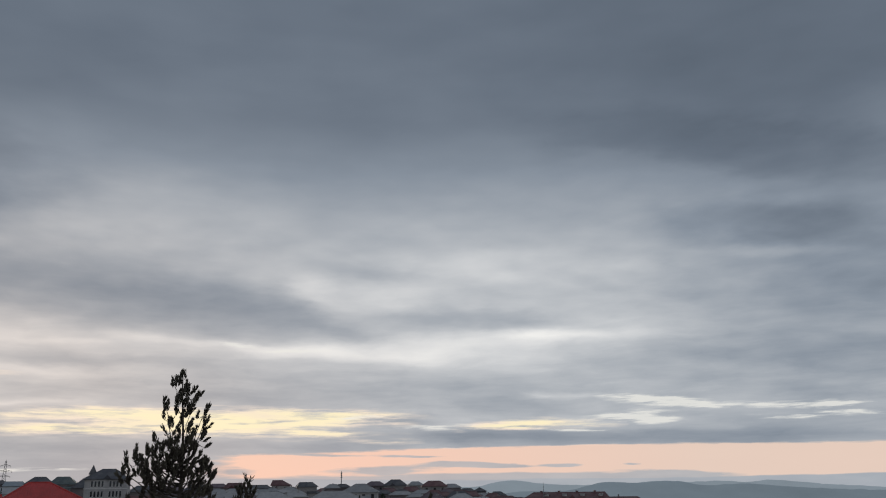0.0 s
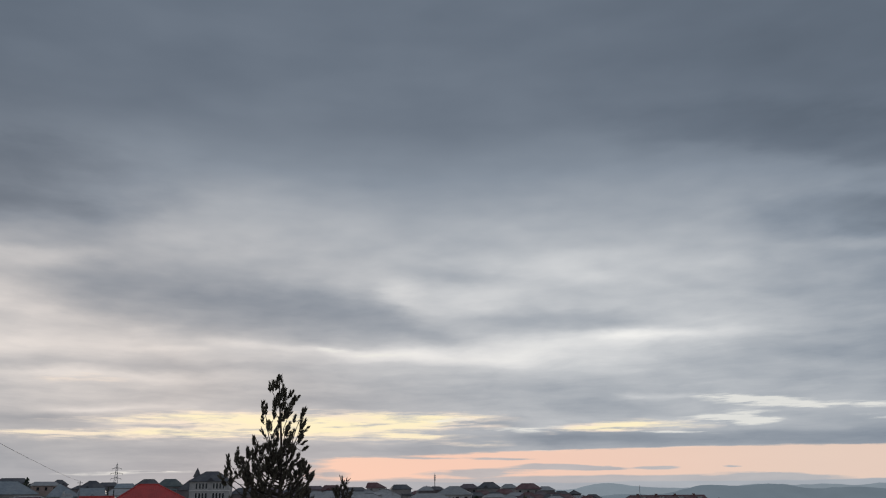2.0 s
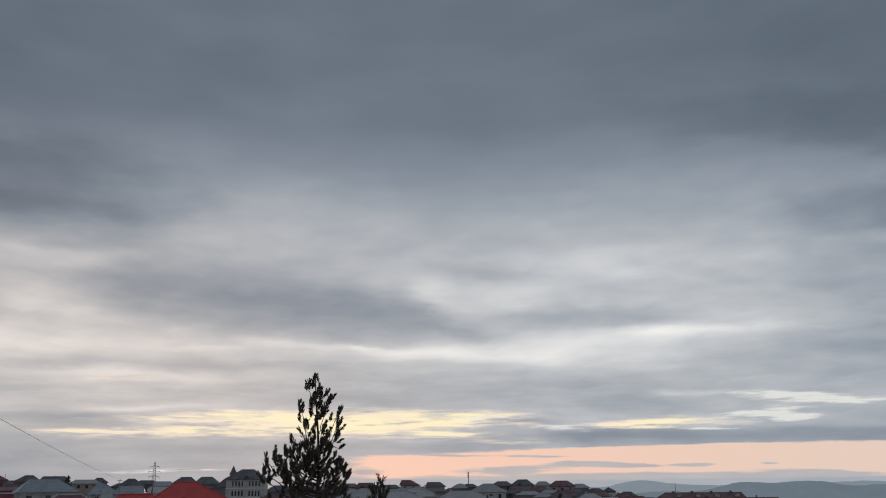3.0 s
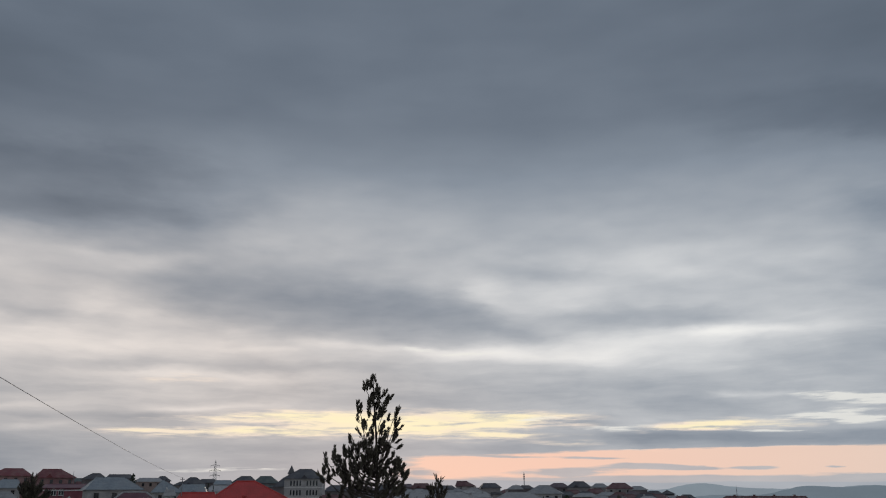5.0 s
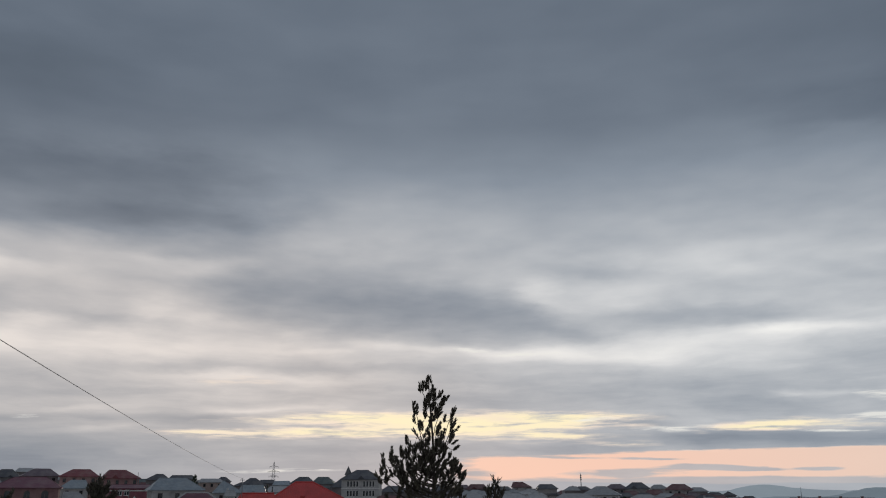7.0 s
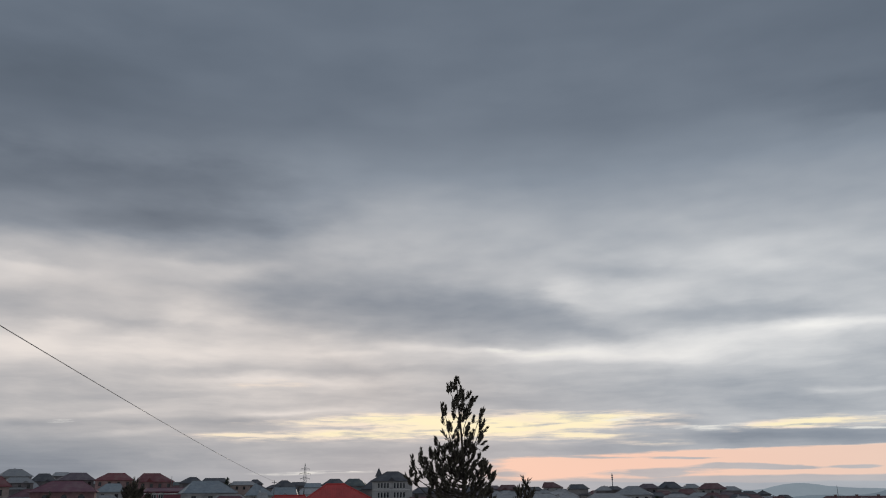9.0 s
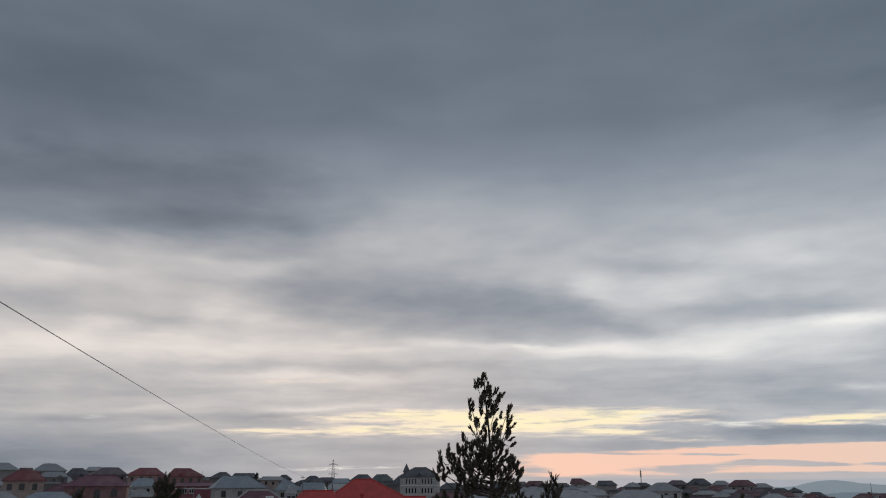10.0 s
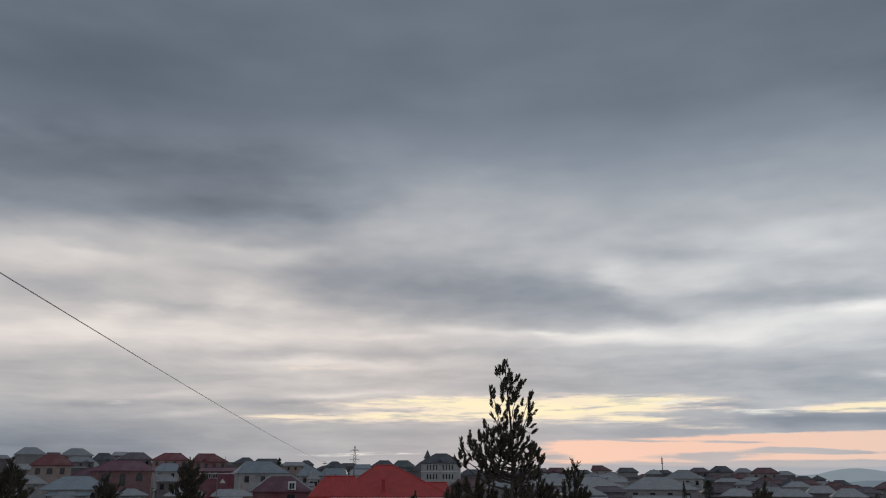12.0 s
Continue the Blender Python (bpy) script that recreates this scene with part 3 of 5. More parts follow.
            part("ledge", bm, TRIM, ob)
    for wx, ww, wd, wh, wr in wings:
        wing = part("wing_wall", box_mesh(-ww / 2 + over, ww / 2 - over, -wd / 2 + over, wd / 2 - over, -1.5, h - 0.05), WALL[wall], ob, at=pose(wx, -d / 2 + wd / 2 - 0.06, 0))
        wf = part("wing_roof", hip_roof(ww - 2 * over, wd - 2 * over, wh, wr, over, 0.16), ROOF[roof], ob, at=pose(wx, -d / 2 + wd / 2 - 0.06, h + 0.02))
        part("ridge_cap", cap_line((-wr / 2, 0, wh), (wr / 2, 0, wh), 0.09), ROOF[roof], wf)
    if chimney:
        cx, cy, cz = chimney
        bm = bmesh.new()
        cr = 0.17 if roof == "scarlet" else 0.28
        box(bm, -cr, cr, -cr, cr, -1.2, cz)
        box(bm, -cr - 0.07, cr + 0.07, -cr - 0.07, cr + 0.07, cz, cz + 0.14)
        part("chimney", bm, ROOF[roof] if roof == "scarlet" else WALL[wall], rf, at=pose(cx, cy, rh * (1 - abs(cy) / hy)))
    if annex:
        ax, aw, ad, ah = annex
        bm = bmesh.new()
        box(bm, ax - aw / 2, ax + aw / 2, -bd / 2 - ad, -bd / 2 - 0.02, -1.5, ah)
        part("porch_wall", bm, WALL[wall], ob)
        bm = bmesh.new()
        vs = box(bm, ax - aw / 2 - 0.4, ax + aw / 2 + 0.4, -bd / 2 - ad - 0.5, -bd / 2 - 0.03, ah, ah + 0.14)
        for v in vs:
            if v.co.y > -bd / 2 - 0.1:
                v.co.z += 0.8
        part("porch_roof", bm, ROOF[roof], ob)
    for k in range(vents):
        vx = -r / 2 + r * (k + 0.6) / vents
        bm = bmesh.new()
        box(bm, -0.45, 0.45, -0.4, 0.4, -0.3, 0.45)
        box(bm, -0.6, 0.6, -0.55, 0.55, 0.45, 0.56)
        part("ridge_vent", bm, ROOF[roof], rf, at=pose(vx, 0, rh))
        bm = bmesh.new()
        box(bm, -0.9, 0.9, -0.35, 1.6, -0.1, 0.75)
        box(bm, -1.1, 1.1, -0.55, 1.8, 0.75, 0.87)
        part("dormer", bm, WALL["pale"], rf, "pale dormer", at=pose(vx + 2.2, -hy * 0.62, rh * 0.38))
    if gable:
        gx, gw, gh = gable
        bm = bmesh.new()
        a0, b0, c0 = Vector((-gw / 2, 0, 0)), Vector((gw / 2, 0, 0)), Vector((0, 0, gh))
        back_y = hy * gh / rh
        t0 = Vector((0, min(back_y, hy), 0))
        va, vb, vc, vt = bm.verts.new(a0), bm.verts.new(b0), bm.verts.new(c0), bm.verts.new(c0 + t0)
        va2, vb2 = bm.verts.new(a0 + Vector((0, 0.3, 0))), bm.verts.new(b0 + Vector((0, 0.3, 0)))
        bm.faces.new((va, vb, vc))
        bm.faces.new((va, vc, vt, va2))
        bm.faces.new((vb, vb2, vt, vc))
        part("gable", bm, ROOF[roof], rf, at=pose(gx, -hy + 0.05, 0.02))
    if turret:
        bm = bmesh.new()
        bmesh.ops.create_cone(bm, cap_ends=True, segments=12, radius1=1.0, radius2=1.0, depth=h + 2.0)
        tw = part("turret", bm, WALL[wall], ob, "round corner turret", at=pose(-bw / 2 + 1.6, -0.5, h / 2 + 0.6))
        bm = bmesh.new()
        bmesh.ops.create_cone(bm, cap_ends=True, segments=12, radius1=1.4, radius2=0.03, depth=3.0)
        part("spire", bm, ROOF[roof], tw, "dark pointed spire", at=pose(0, 0, h / 2 + 2.4))
    return ob


house(-195.6, 397.9, 8.1, 28, 14, 11.9, 15.86, 19.10, 5.2, "grey", "stone", "none", off=-0.4)
house(-264.7, 570.2, 7.7, 32, 9, 7.6, 19.06, 20.99, 7.6, "maroon", "dim", "none", chimney=(-0.2, 2.2, 0.9))
house(-173.4, 396.7, 7.7, 31, 14, 11.9, 15.32, 18.55, 5.3, "grey", "stone", "row", chimney=(-0.2, 1.3, 0.9))
house(-170.5, 423.1, 8.3, 17, 12, 10.2, 13.45, 17.10, 4.7, "slate", "dim", "none", chimney=(2.5, 2.5, 0.9), annex=(-1.4, 8.0, 3.2, 2.5), gable=(1.8, 2.4, 1.0), off=-0.5)
house(-173.2, 451.0, 8.5, 30, 9, 7.6, 16.52, 18.36, 6.5, "pale", "dim", "none", annex=(0.1, 6.6, 3.3, 4.0))
house(-131.8, 357.7, 5.3, 28, 14, 11.9, 12.88, 15.78, 5.8, "plum", "dim", "row", off=1.0)
house(-137.1, 377.2, 6.3, 17, 12, 10.2, 12.74, 15.26, 4.5, "pale", "stone", "none", chimney=(-2.1, 0.7, 0.9), annex=(-2.4, 7.1, 3.3, 3.4), off=-0.7)
house(-113.8, 351.0, 4.5, 18, 15, 12.8, 12.54, 15.38, 6.4, "red", "rosy", "row", annex=(-2.4, 9.5, 3.8, 3.6), off=0.6)
house(-95.7, 343.7, 3.8, 22, 14, 11.9, 11.76, 14.97, 6.1, "red", "brick", "row", chimney=(2.0, 1.7, 0.9), gable=(-2.5, 2.4, 1.4), off=-1.3)
house(-95.6, 405.3, 6.2, 8, 11, 9.3, 11.87, 14.56, 3.1, "slate", "dim", "none", off=0.5)
house(-87.0, 417.3, 6.3, 9, 13, 11.0, 12.27, 14.24, 9.2, "slate", "dim", "none", off=-0.3)
house(-85.3, 526.2, 6.8, 14, 9, 7.6, 12.33, 15.10, 2.8, "slate", "dim", "none", chimney=(1.1, 1.9, 0.9), gable=(1.6, 2.3, 1.1), off=-0.3)
house(-49.1, 381.1, 4.1, 9, 12, 10.2, 9.13, 12.37, 2.5, "slate", "dim", "none", annex=(0.2, 8.6, 2.7, 2.6), gable=(-2.0, 2.3, 1.2))
house(-77.3, 437.4, 6.5, 19, 12, 10.2, 11.13, 12.88, 9.4, "pale", "tan", "row", chimney=(-2.7, 3.0, 0.9))
house(-53.4, 473.1, 6.2, 2, 10, 8.5, 10.87, 12.75, 6.9, "slate", "dim", "none", off=0.3)
house(-43.5, 462.4, 5.9, 5, 11, 9.3, 9.89, 12.01, 7.6, "blue", "pale", "row", annex=(-1.5, 7.9, 3.0, 2.6), off=-0.5)
house(-30.3, 422.2, 4.9, 8, 12, 10.2, 10.44, 13.50, 4.5, "slate", "dim", "none", off=0.7)
house(-19.2, 412.2, 4.3, -4, 12, 10.2, 10.09, 13.34, 4.9, "green", "dim", "none", annex=(-0.8, 8.3, 2.9, 3.9), off=-0.5)
house(-118.0, 254.1, 0.6, 24, 12, 10.2, 9.55, 12.41, 5.2, "red", "tan", "three", off=0.4)
house(-173.2, 409.8, 7.2, 23, 13, 11.0, 9.82, 12.78, 8.8, "pale", "stone", "row", chimney=(-0.6, 1.0, 0.9), annex=(1.5, 9.7, 3.2, 1.5), off=-0.4)
house(-84.4, 222.7, -0.0, 17, 16, 13.6, 7.81, 10.43, 7.3, "wine", "brick", "arched", off=0.5)
house(-92.9, 224.1, 0.0, 20, 11, 9.3, 6.40, 8.42, 6.2, "wine", "brick", "none", off=1.2)
house(-135.8, 271.5, 1.5, 30, 9, 7.6, 8.35, 10.12, 5.1, "pale", "stone", "none", annex=(-0.7, 5.7, 3.0, 4.3), off=-0.3)
house(-102.5, 210.9, 0.0, 29, 7, 6.0, 4.69, 6.56, 3.2, "pale", "pale", "none", chimney=(1.6, 1.3, 0.9), off=-0.9)
house(-87.9, 202.9, -0.0, 15, 14, 11.9, 3.55, 6.45, 5.8, "blue", "pale", "row", annex=(-0.2, 8.7, 3.5, 2.1))
house(-100.6, 306.2, 2.2, 21, 10, 8.5, 7.93, 10.72, 4.6, "blue", "pale", "row", off=1.2)
house(-78.2, 238.8, 0.0, 24, 6, 5.1, 4.99, 6.81, 3.6, "pale", "stone", "row", off=-0.9)
house(-87.1, 236.3, -0.8, 29, 11, 9.3, 1.76, 3.79, 4.3, "pale", "stone", "row", off=-1.4)
house(-63.0, 241.3, -0.0, 9, 13, 11.0, 7.73, 8.68, 11.6, "wine", "burgundy", "white")
house(-46.4, 214.5, -0.0, 20, 13, 11.0, 7.24, 10.02, 6.3, "blue", "pale", "row", off=-0.6)
house(-46.9, 223.5, -0.0, 16, 12, 10.2, 5.42, 7.11, 7.1, "blue", "pale", "row", chimney=(1.7, 2.0, 0.9), off=0.7)
house(-45.3, 289.7, 0.8, 11, 10, 8.5, 6.40, 10.14, 0.4, "blue", "pale", "row", off=-1.6)
house(-40.0, 311.9, 1.4, 1, 10, 8.5, 6.16, 8.97, 7.6, "blue", "white", "row", gable=(0.7, 2.8, 0.9))
house(-42.5, 277.0, 0.4, 8, 4, 3.4, 5.36, 7.14, 2.5, "pale", "white", "row", chimney=(-0.9, 0.3, 0.9), annex=(-0.7, 1.7, 2.3, 2.8))
house(-31.7, 167.4, -0.0, 9, 12, 10.2, 3.75, 6.65, 4.0, "wine", "burgundy", "porch", off=-0.3)
house(-50.3, 202.9, -0.6, 16, 10, 8.5, 2.01, 3.46, 5.8, "pale", "tan", "row", chimney=(2.0, 0.4, 0.9), annex=(-0.5, 4.6, 2.4, 1.7), off=-0.4)
house(-5.7, 95.0, -0.0, 3, 12.7, 12.7, 4.72, 7.91, 1.9, "scarlet", "tan", "row", wings=((-5.7, 6.0, 7.0, 2.0, 3.4), (4.7, 3.8, 6.0, 1.35, 2.4)), chimney=(-0.9, -5.2, 1.0), off=-0.9)
house(-0.7, 295.5, 0.5, -6, 14, 11.9, 10.70, 13.86, 3.9, "slate", "pale", "grid", turret=True, gable=(0.3, 2.5, 1.2))
house(-7.8, 328.8, 1.4, 1, 10, 8.5, 8.21, 10.99, 3.5, "slate", "dim", "none")
house(54.5, 474.0, 3.1, -1, 10, 8.5, 8.14, 9.99, 6.2, "plum", "dim", "none", annex=(0.6, 4.1, 3.1, 3.4))
house(57.6, 429.7, 2.6, -6, 11, 9.3, 7.75, 9.99, 6.8, "maroon", "dim", "row", gable=(-1.7, 2.8, 1.2))
house(66.6, 415.3, 2.1, -7, 13, 11.0, 7.20, 8.81, 8.1, "slate", "dim", "none", annex=(-1.7, 6.8, 2.7, 3.4), off=0.3)
house(77.8, 414.7, 1.8, -13, 10, 8.5, 8.52, 10.96, 4.6, "maroon", "pale", "row", off=-1.9)
house(88.6, 406.5, 1.4, -4, 10, 8.5, 7.71, 9.82, 6.1, "slate", "stone", "none", annex=(2.5, 4.8, 3.0, 3.2), off=-0.4)
house(108.6, 436.8, 1.4, -14, 9, 7.6, 6.93, 8.90, 3.4, "grey", "dim", "none", chimney=(0.5, 1.2, 0.9), annex=(1.0, 6.0, 2.2, 3.2), off=0.6)
house(114.8, 438.2, 1.3, -19, 9, 7.6, 7.21, 8.91, 3.9, "slate", "dim", "none", off=-0.3)
house(87.7, 308.3, -0.0, -20, 14, 11.9, 5.39, 8.34, 3.5, "grey", "pale", "row", chimney=(-2.4, 3.5, 0.9), annex=(-0.1, 8.3, 3.2, 3.2))
house(125.2, 413.3, 0.8, -24, 11, 9.3, 7.72, 9.87, 4.7, "plum", "dim", "row", annex=(-0.8, 6.2, 2.7, 4.0))
house(131.0, 398.0, 0.5, -21, 12, 10.2, 7.70, 10.54, 4.5, "slate", "stone", "none", gable=(-1.2, 2.7, 1.4))
house(150.3, 423.2, 0.4, -13, 9, 7.6, 7.74, 9.66, 3.7, "grey", "stone", "none", annex=(-0.2, 6.0, 3.1, 4.5))
house(148.4, 390.1, 0.2, -18, 13, 11.0, 7.18, 9.71, 5.8, "maroon", "stone", "row")
house(183.1, 452.0, 0.1, -16, 10, 8.5, 6.35, 8.38, 4.4, "grey", "dim", "none", chimney=(-1.0, 2.2, 0.9), annex=(0.6, 6.8, 2.9, 3.2), off=-0.6)
house(201.5, 454.9, -0.1, -16, 8, 6.8, 4.01, 6.04, 0.6, "slate", "dim", "none", chimney=(-0.1, 1.3, 0.9), annex=(-1.4, 3.9, 3.1, 2.6))
house(217.7, 464.0, -1.3, -33, 10, 8.5, 1.30, 3.63, 4.4, "slate", "pale", "none", chimney=(1.6, 2.1, 0.9), gable=(0.9, 3.2, 1.4), off=-0.6)
house(12.8, 364.1, 2.1, 2, 12, 10.2, 6.48, 8.82, 5.3, "slate", "dim", "none", chimney=(2.1, 1.1, 0.9))
house(23.2, 366.2, 2.0, 0, 13, 11.0, 6.25, 8.60, 5.8, "plum", "dim", "row", chimney=(-1.3, 3.1, 0.9), annex=(-0.5, 7.7, 2.5, 2.5), gable=(-2.0, 2.6, 0.9))
house(35.0, 380.3, 2.1, -4, 12, 10.2, 6.70, 9.15, 5.5, "slate", "dim", "none", gable=(-0.3, 2.5, 1.2))
house(31.0, 251.9, -0.2, -7, 14, 11.9, 3.80, 5.99, 7.2, "pale", "stone", "row", annex=(1.7, 5.2, 2.4, 2.4))
house(19.6, 263.0, -0.1, 3, 13, 11.0, 2.83, 5.10, 6.5, "grey", "stone", "row")
house(8.7, 269.3, -0.0, -6, 13, 11.0, 3.06, 5.40, 6.7, "maroon", "stone", "row", gable=(-1.4, 2.6, 1.3), off=-0.4)
house(-203.0, 404.3, 8.3, 30, 12, 10.2, 12.12, 14.28, 6.7, "pale", "stone", "row", annex=(-1.9, 7.4, 2.4, 2.3))
house(-163.5, 378.7, 6.9, 30, 12, 10.2, 12.28, 14.56, 6.9, "grey", "dim", "row", annex=(-1.9, 8.0, 3.4, 2.5), gable=(2.2, 2.9, 1.0))
house(-112.7, 451.4, 6.7, 23, 7, 6.0, 9.25, 11.31, 4.7, "maroon", "dim", "none")
house(-33.0, 335.1, 2.1, -1, 11, 9.3, 6.52, 8.68, 6.2, "pale", "white", "row", annex=(-1.0, 4.9, 3.2, 2.4))
house(46.9, 254.2, -0.3, -13, 14, 11.9, 3.29, 6.14, 4.9, "pale", "pale", "none", chimney=(2.3, 2.5, 0.9), off=-2.6)
house(47.5, 278.1, -0.7, -9, 9, 7.6, 1.85, 4.45, 3.2, "maroon", "stone", "none", off=-1.8)
house(49.4, 191.7, -0.2, -16, 16, 13.6, 3.76, 6.23, 5.3, "pale", "stone", "row", chimney=(-3.7, 1.4, 0.9), annex=(-0.1, 11.3, 3.4, 1.8), off=-1.1)
house(83.3, 254.6, -0.9, -11, 12, 10.2, 1.67, 3.85, 4.4, "plum", "dim", "row", annex=(-2.2, 6.4, 2.4, 1.3))
house(125.6, 302.3, -0.3, -25, 11, 9.3, 2.55, 5.20, 4.4, "slate", "pale", "none", annex=(-1.3, 5.0, 2.5, 1.5), off=-0.4)
house(155.6, 346.7, -1.2, -24, 10, 8.5, 1.44, 4.04, 4.6, "pale", "stone", "none", chimney=(2.1, 1.2, 0.9), off=-0.6)
house(171.0, 300.2, -1.9, -30, 34, 11.9, 1.87, 4.16, 28.3, "maroon", "dim", "none", vents=4, gable=(2.3, 2.5, 1.2), off=1.1)
house(199.7, 302.6, -5.8, -33, 15, 9.0, 0.68, 1.95, 12.3, "maroon", "dim", "row", chimney=(-2.2, 0.5, 0.9), annex=(-0.9, 5.7, 3.8, 3.5), off=-0.5)
house(44.7, 396.0, 2.2, -15, 8.0, 6.8, 5.99, 7.38, 4.0, "grey", "dim", "none")
house(52.2, 395.4, 2.0, -1, 8.6, 7.3, 5.97, 7.27, 2.8, "grey", "stone", "none")
house(60.0, 386.7, 1.7, -9, 7.8, 6.6, 5.75, 7.49, 3.0, "pale", "stone", "none", annex=(-0.1, 5.3, 3.2, 2.7))
house(70.8, 398.8, 1.7, -5, 7.7, 6.5, 5.94, 7.39, 2.3, "grey", "dim", "none", chimney=(1.9, 0.6, 0.9), annex=(0.3, 4.9, 2.9, 2.3))
house(77.4, 392.8, 1.4, -2, 9.7, 8.2, 5.74, 7.51, 3.0, "pale", "pale", "none", annex=(1.2, 5.3, 2.6, 2.3))
house(133.6, 415.3, 0.6, -20, 7.9, 6.7, 5.93, 7.31, 2.7, "slate", "stone", "none", annex=(1.9, 3.7, 2.4, 2.4))
house(138.2, 404.3, 0.4, -21, 9.4, 8.0, 5.60, 7.13, 3.1, "pale", "stone", "none", chimney=(-2.0, 0.7, 0.9), annex=(-0.8, 5.8, 2.3, 3.2))
house(35.1, 360.6, 1.6, -12, 7.2, 6.1, 5.19, 6.47, 3.0, "plum", "dim", "none", chimney=(-0.5, 0.6, 0.9))
house(41.9, 363.5, 1.5, -8, 10.4, 8.8, 5.27, 7.06, 4.6, "grey", "stone", "none", annex=(0.6, 4.6, 2.5, 1.7))
house(51.0, 359.3, 1.3, -17, 8.7, 7.4, 5.06, 6.81, 4.4, "grey", "stone", "none", annex=(-0.5, 5.5, 2.9, 1.9))
house(62.2, 370.7, 1.3, -1, 8.1, 6.9, 5.28, 6.81, 4.0, "grey", "pale", "none")
house(71.0, 371.4, 1.2, -18, 8.4, 7.1, 5.30, 6.61, 4.3, "pale", "stone", "none")
house(119.9, 374.2, 0.4, -21, 8.8, 7.5, 4.97, 6.52, 4.9, "maroon", "stone", "none", annex=(-0.3, 5.6, 3.8, 2.9))
house(133.2, 381.1, 0.3, -14, 9.4, 8.0, 5.06, 7.08, 5.2, "maroon", "pale", "none", chimney=(-1.0, 0.5, 0.9))
house(43.9, 336.4, 0.9, -0, 7.1, 6.0, 4.56, 6.30, 2.1, "pale", "stone", "none")
house(51.6, 338.1, 0.8, -10, 9.1, 7.7, 4.65, 6.14, 3.1, "pale", "dim", "none")
house(60.3, 336.3, 0.7, -3, 9.6, 8.2, 4.54, 6.03, 3.1, "slate", "stone", "none")
house(72.0, 347.8, 0.7, -17, 7.4, 6.3, 4.65, 5.99, 3.3, "pale", "dim", "none")
house(108.4, 347.2, 0.2, -21, 7.9, 6.7, 4.33, 5.95, 4.1, "slate", "dim", "none")
house(119.8, 355.3, 0.2, -13, 8.1, 6.9, 4.52, 5.88, 3.4, "slate", "stone", "none", annex=(0.4, 5.6, 3.7, 2.2))
house(127.9, 350.3, 0.0, -22, 9.9, 8.4, 4.27, 5.67, 4.6, "grey", "dim", "none")
house(141.1, 354.7, -0.1, -29, 8.1, 6.9, 4.23, 6.03, 2.3, "plum", "dim", "none", chimney=(-1.8, 0.7, 0.9), annex=(0.7, 4.3, 3.4, 2.0))
house(152.5, 358.6, -0.2, -15, 8.9, 7.6, 4.15, 6.02, 3.7, "slate", "dim", "none", annex=(0.7, 5.8, 2.7, 2.1))
house(33.9, 312.0, 0.5, -14, 9.6, 8.2, 4.15, 5.85, 3.3, "plum", "stone", "none", chimney=(-0.4, 2.3, 0.9), annex=(-1.3, 5.0, 3.8, 1.9))
house(64.2, 316.0, 0.3, -6, 10.0, 8.5, 4.03, 5.39, 5.4, "pale", "pale", "none", chimney=(1.6, 0.5, 0.9))
house(111.5, 330.8, -0.0, -14, 10.3, 8.8, 3.99, 5.31, 5.3, "pale", "dim", "none")
house(125.8, 330.2, -0.1, -22, 9.2, 7.8, 3.72, 5.66, 3.0, "maroon", "stone", "none", annex=(-1.0, 6.2, 2.7, 2.0))
house(139.0, 334.1, -0.2, -25, 9.9, 8.4, 3.71, 5.19, 5.2, "maroon", "stone", "none", chimney=(0.7, 2.0, 0.9))
house(34.6, 287.3, 0.1, -13, 7.1, 6.0, 3.70, 5.60, 2.8, "pale", "stone", "none", chimney=(1.5, 1.7, 0.9), annex=(-0.3, 3.0, 2.6, 2.3))
house(43.4, 293.7, 0.1, -10, 9.7, 8.2, 3.74, 5.18, 5.1, "plum", "stone", "none")
house(109.2, 306.5, -0.2, -28, 7.1, 6.0, 3.31, 4.67, 3.0, "grey", "pale", "none", annex=(-0.9, 2.5, 2.9, 2.1))
house(122.6, 313.6, -0.2, -14, 8.3, 7.1, 3.35, 4.90, 4.3, "maroon", "stone", "none", chimney=(-0.2, 1.7, 0.9))
house(134.7, 315.3, -0.3, -32, 10.2, 8.7, 3.24, 4.91, 5.5, "maroon", "dim", "row")
house(26.9, 268.2, -0.1, -10, 10.1, 8.6, 3.34, 5.11, 3.6, "plum", "stone", "row")
house(39.9, 275.0, -0.1, -1, 7.9, 6.7, 3.37, 5.04, 3.2, "pale", "dim", "none", annex=(0.7, 4.2, 3.2, 2.1))
house(109.1, 288.8, -0.3, -28, 9.1, 7.7, 2.92, 4.89, 3.3, "plum", "dim", "none")
house(119.7, 286.8, -0.4, -23, 9.6, 8.2, 2.76, 4.46, 3.0, "pale", "pale", "none", chimney=(-1.4, 0.9, 0.9))
house(133.7, 289.6, -0.4, -31, 7.3, 6.2, 2.56, 4.38, 2.8, "maroon", "stone", "none", chimney=(-0.0, 1.4, 0.9), annex=(1.3, 4.2, 2.4, 1.5))
house(28.8, 250.2, -0.2, -10, 10.2, 8.7, 2.94, 4.71, 3.3, "maroon", "dim", "row", chimney=(-1.2, 1.2, 0.9))
house(100.2, 264.0, -0.4, -28, 10.4, 8.8, 2.43, 4.03, 4.9, "plum", "stone", "row", chimney=(1.1, 1.3, 0.9))
house(127.7, 267.2, -0.6, -24, 10.1, 8.6, 2.04, 3.55, 5.6, "maroon", "stone", "none", chimney=(-2.0, 1.5, 0.9))
house(21.9, 219.5, -0.2, -9, 9.7, 8.2, 2.70, 4.17, 5.1, "pale", "dim", "none")
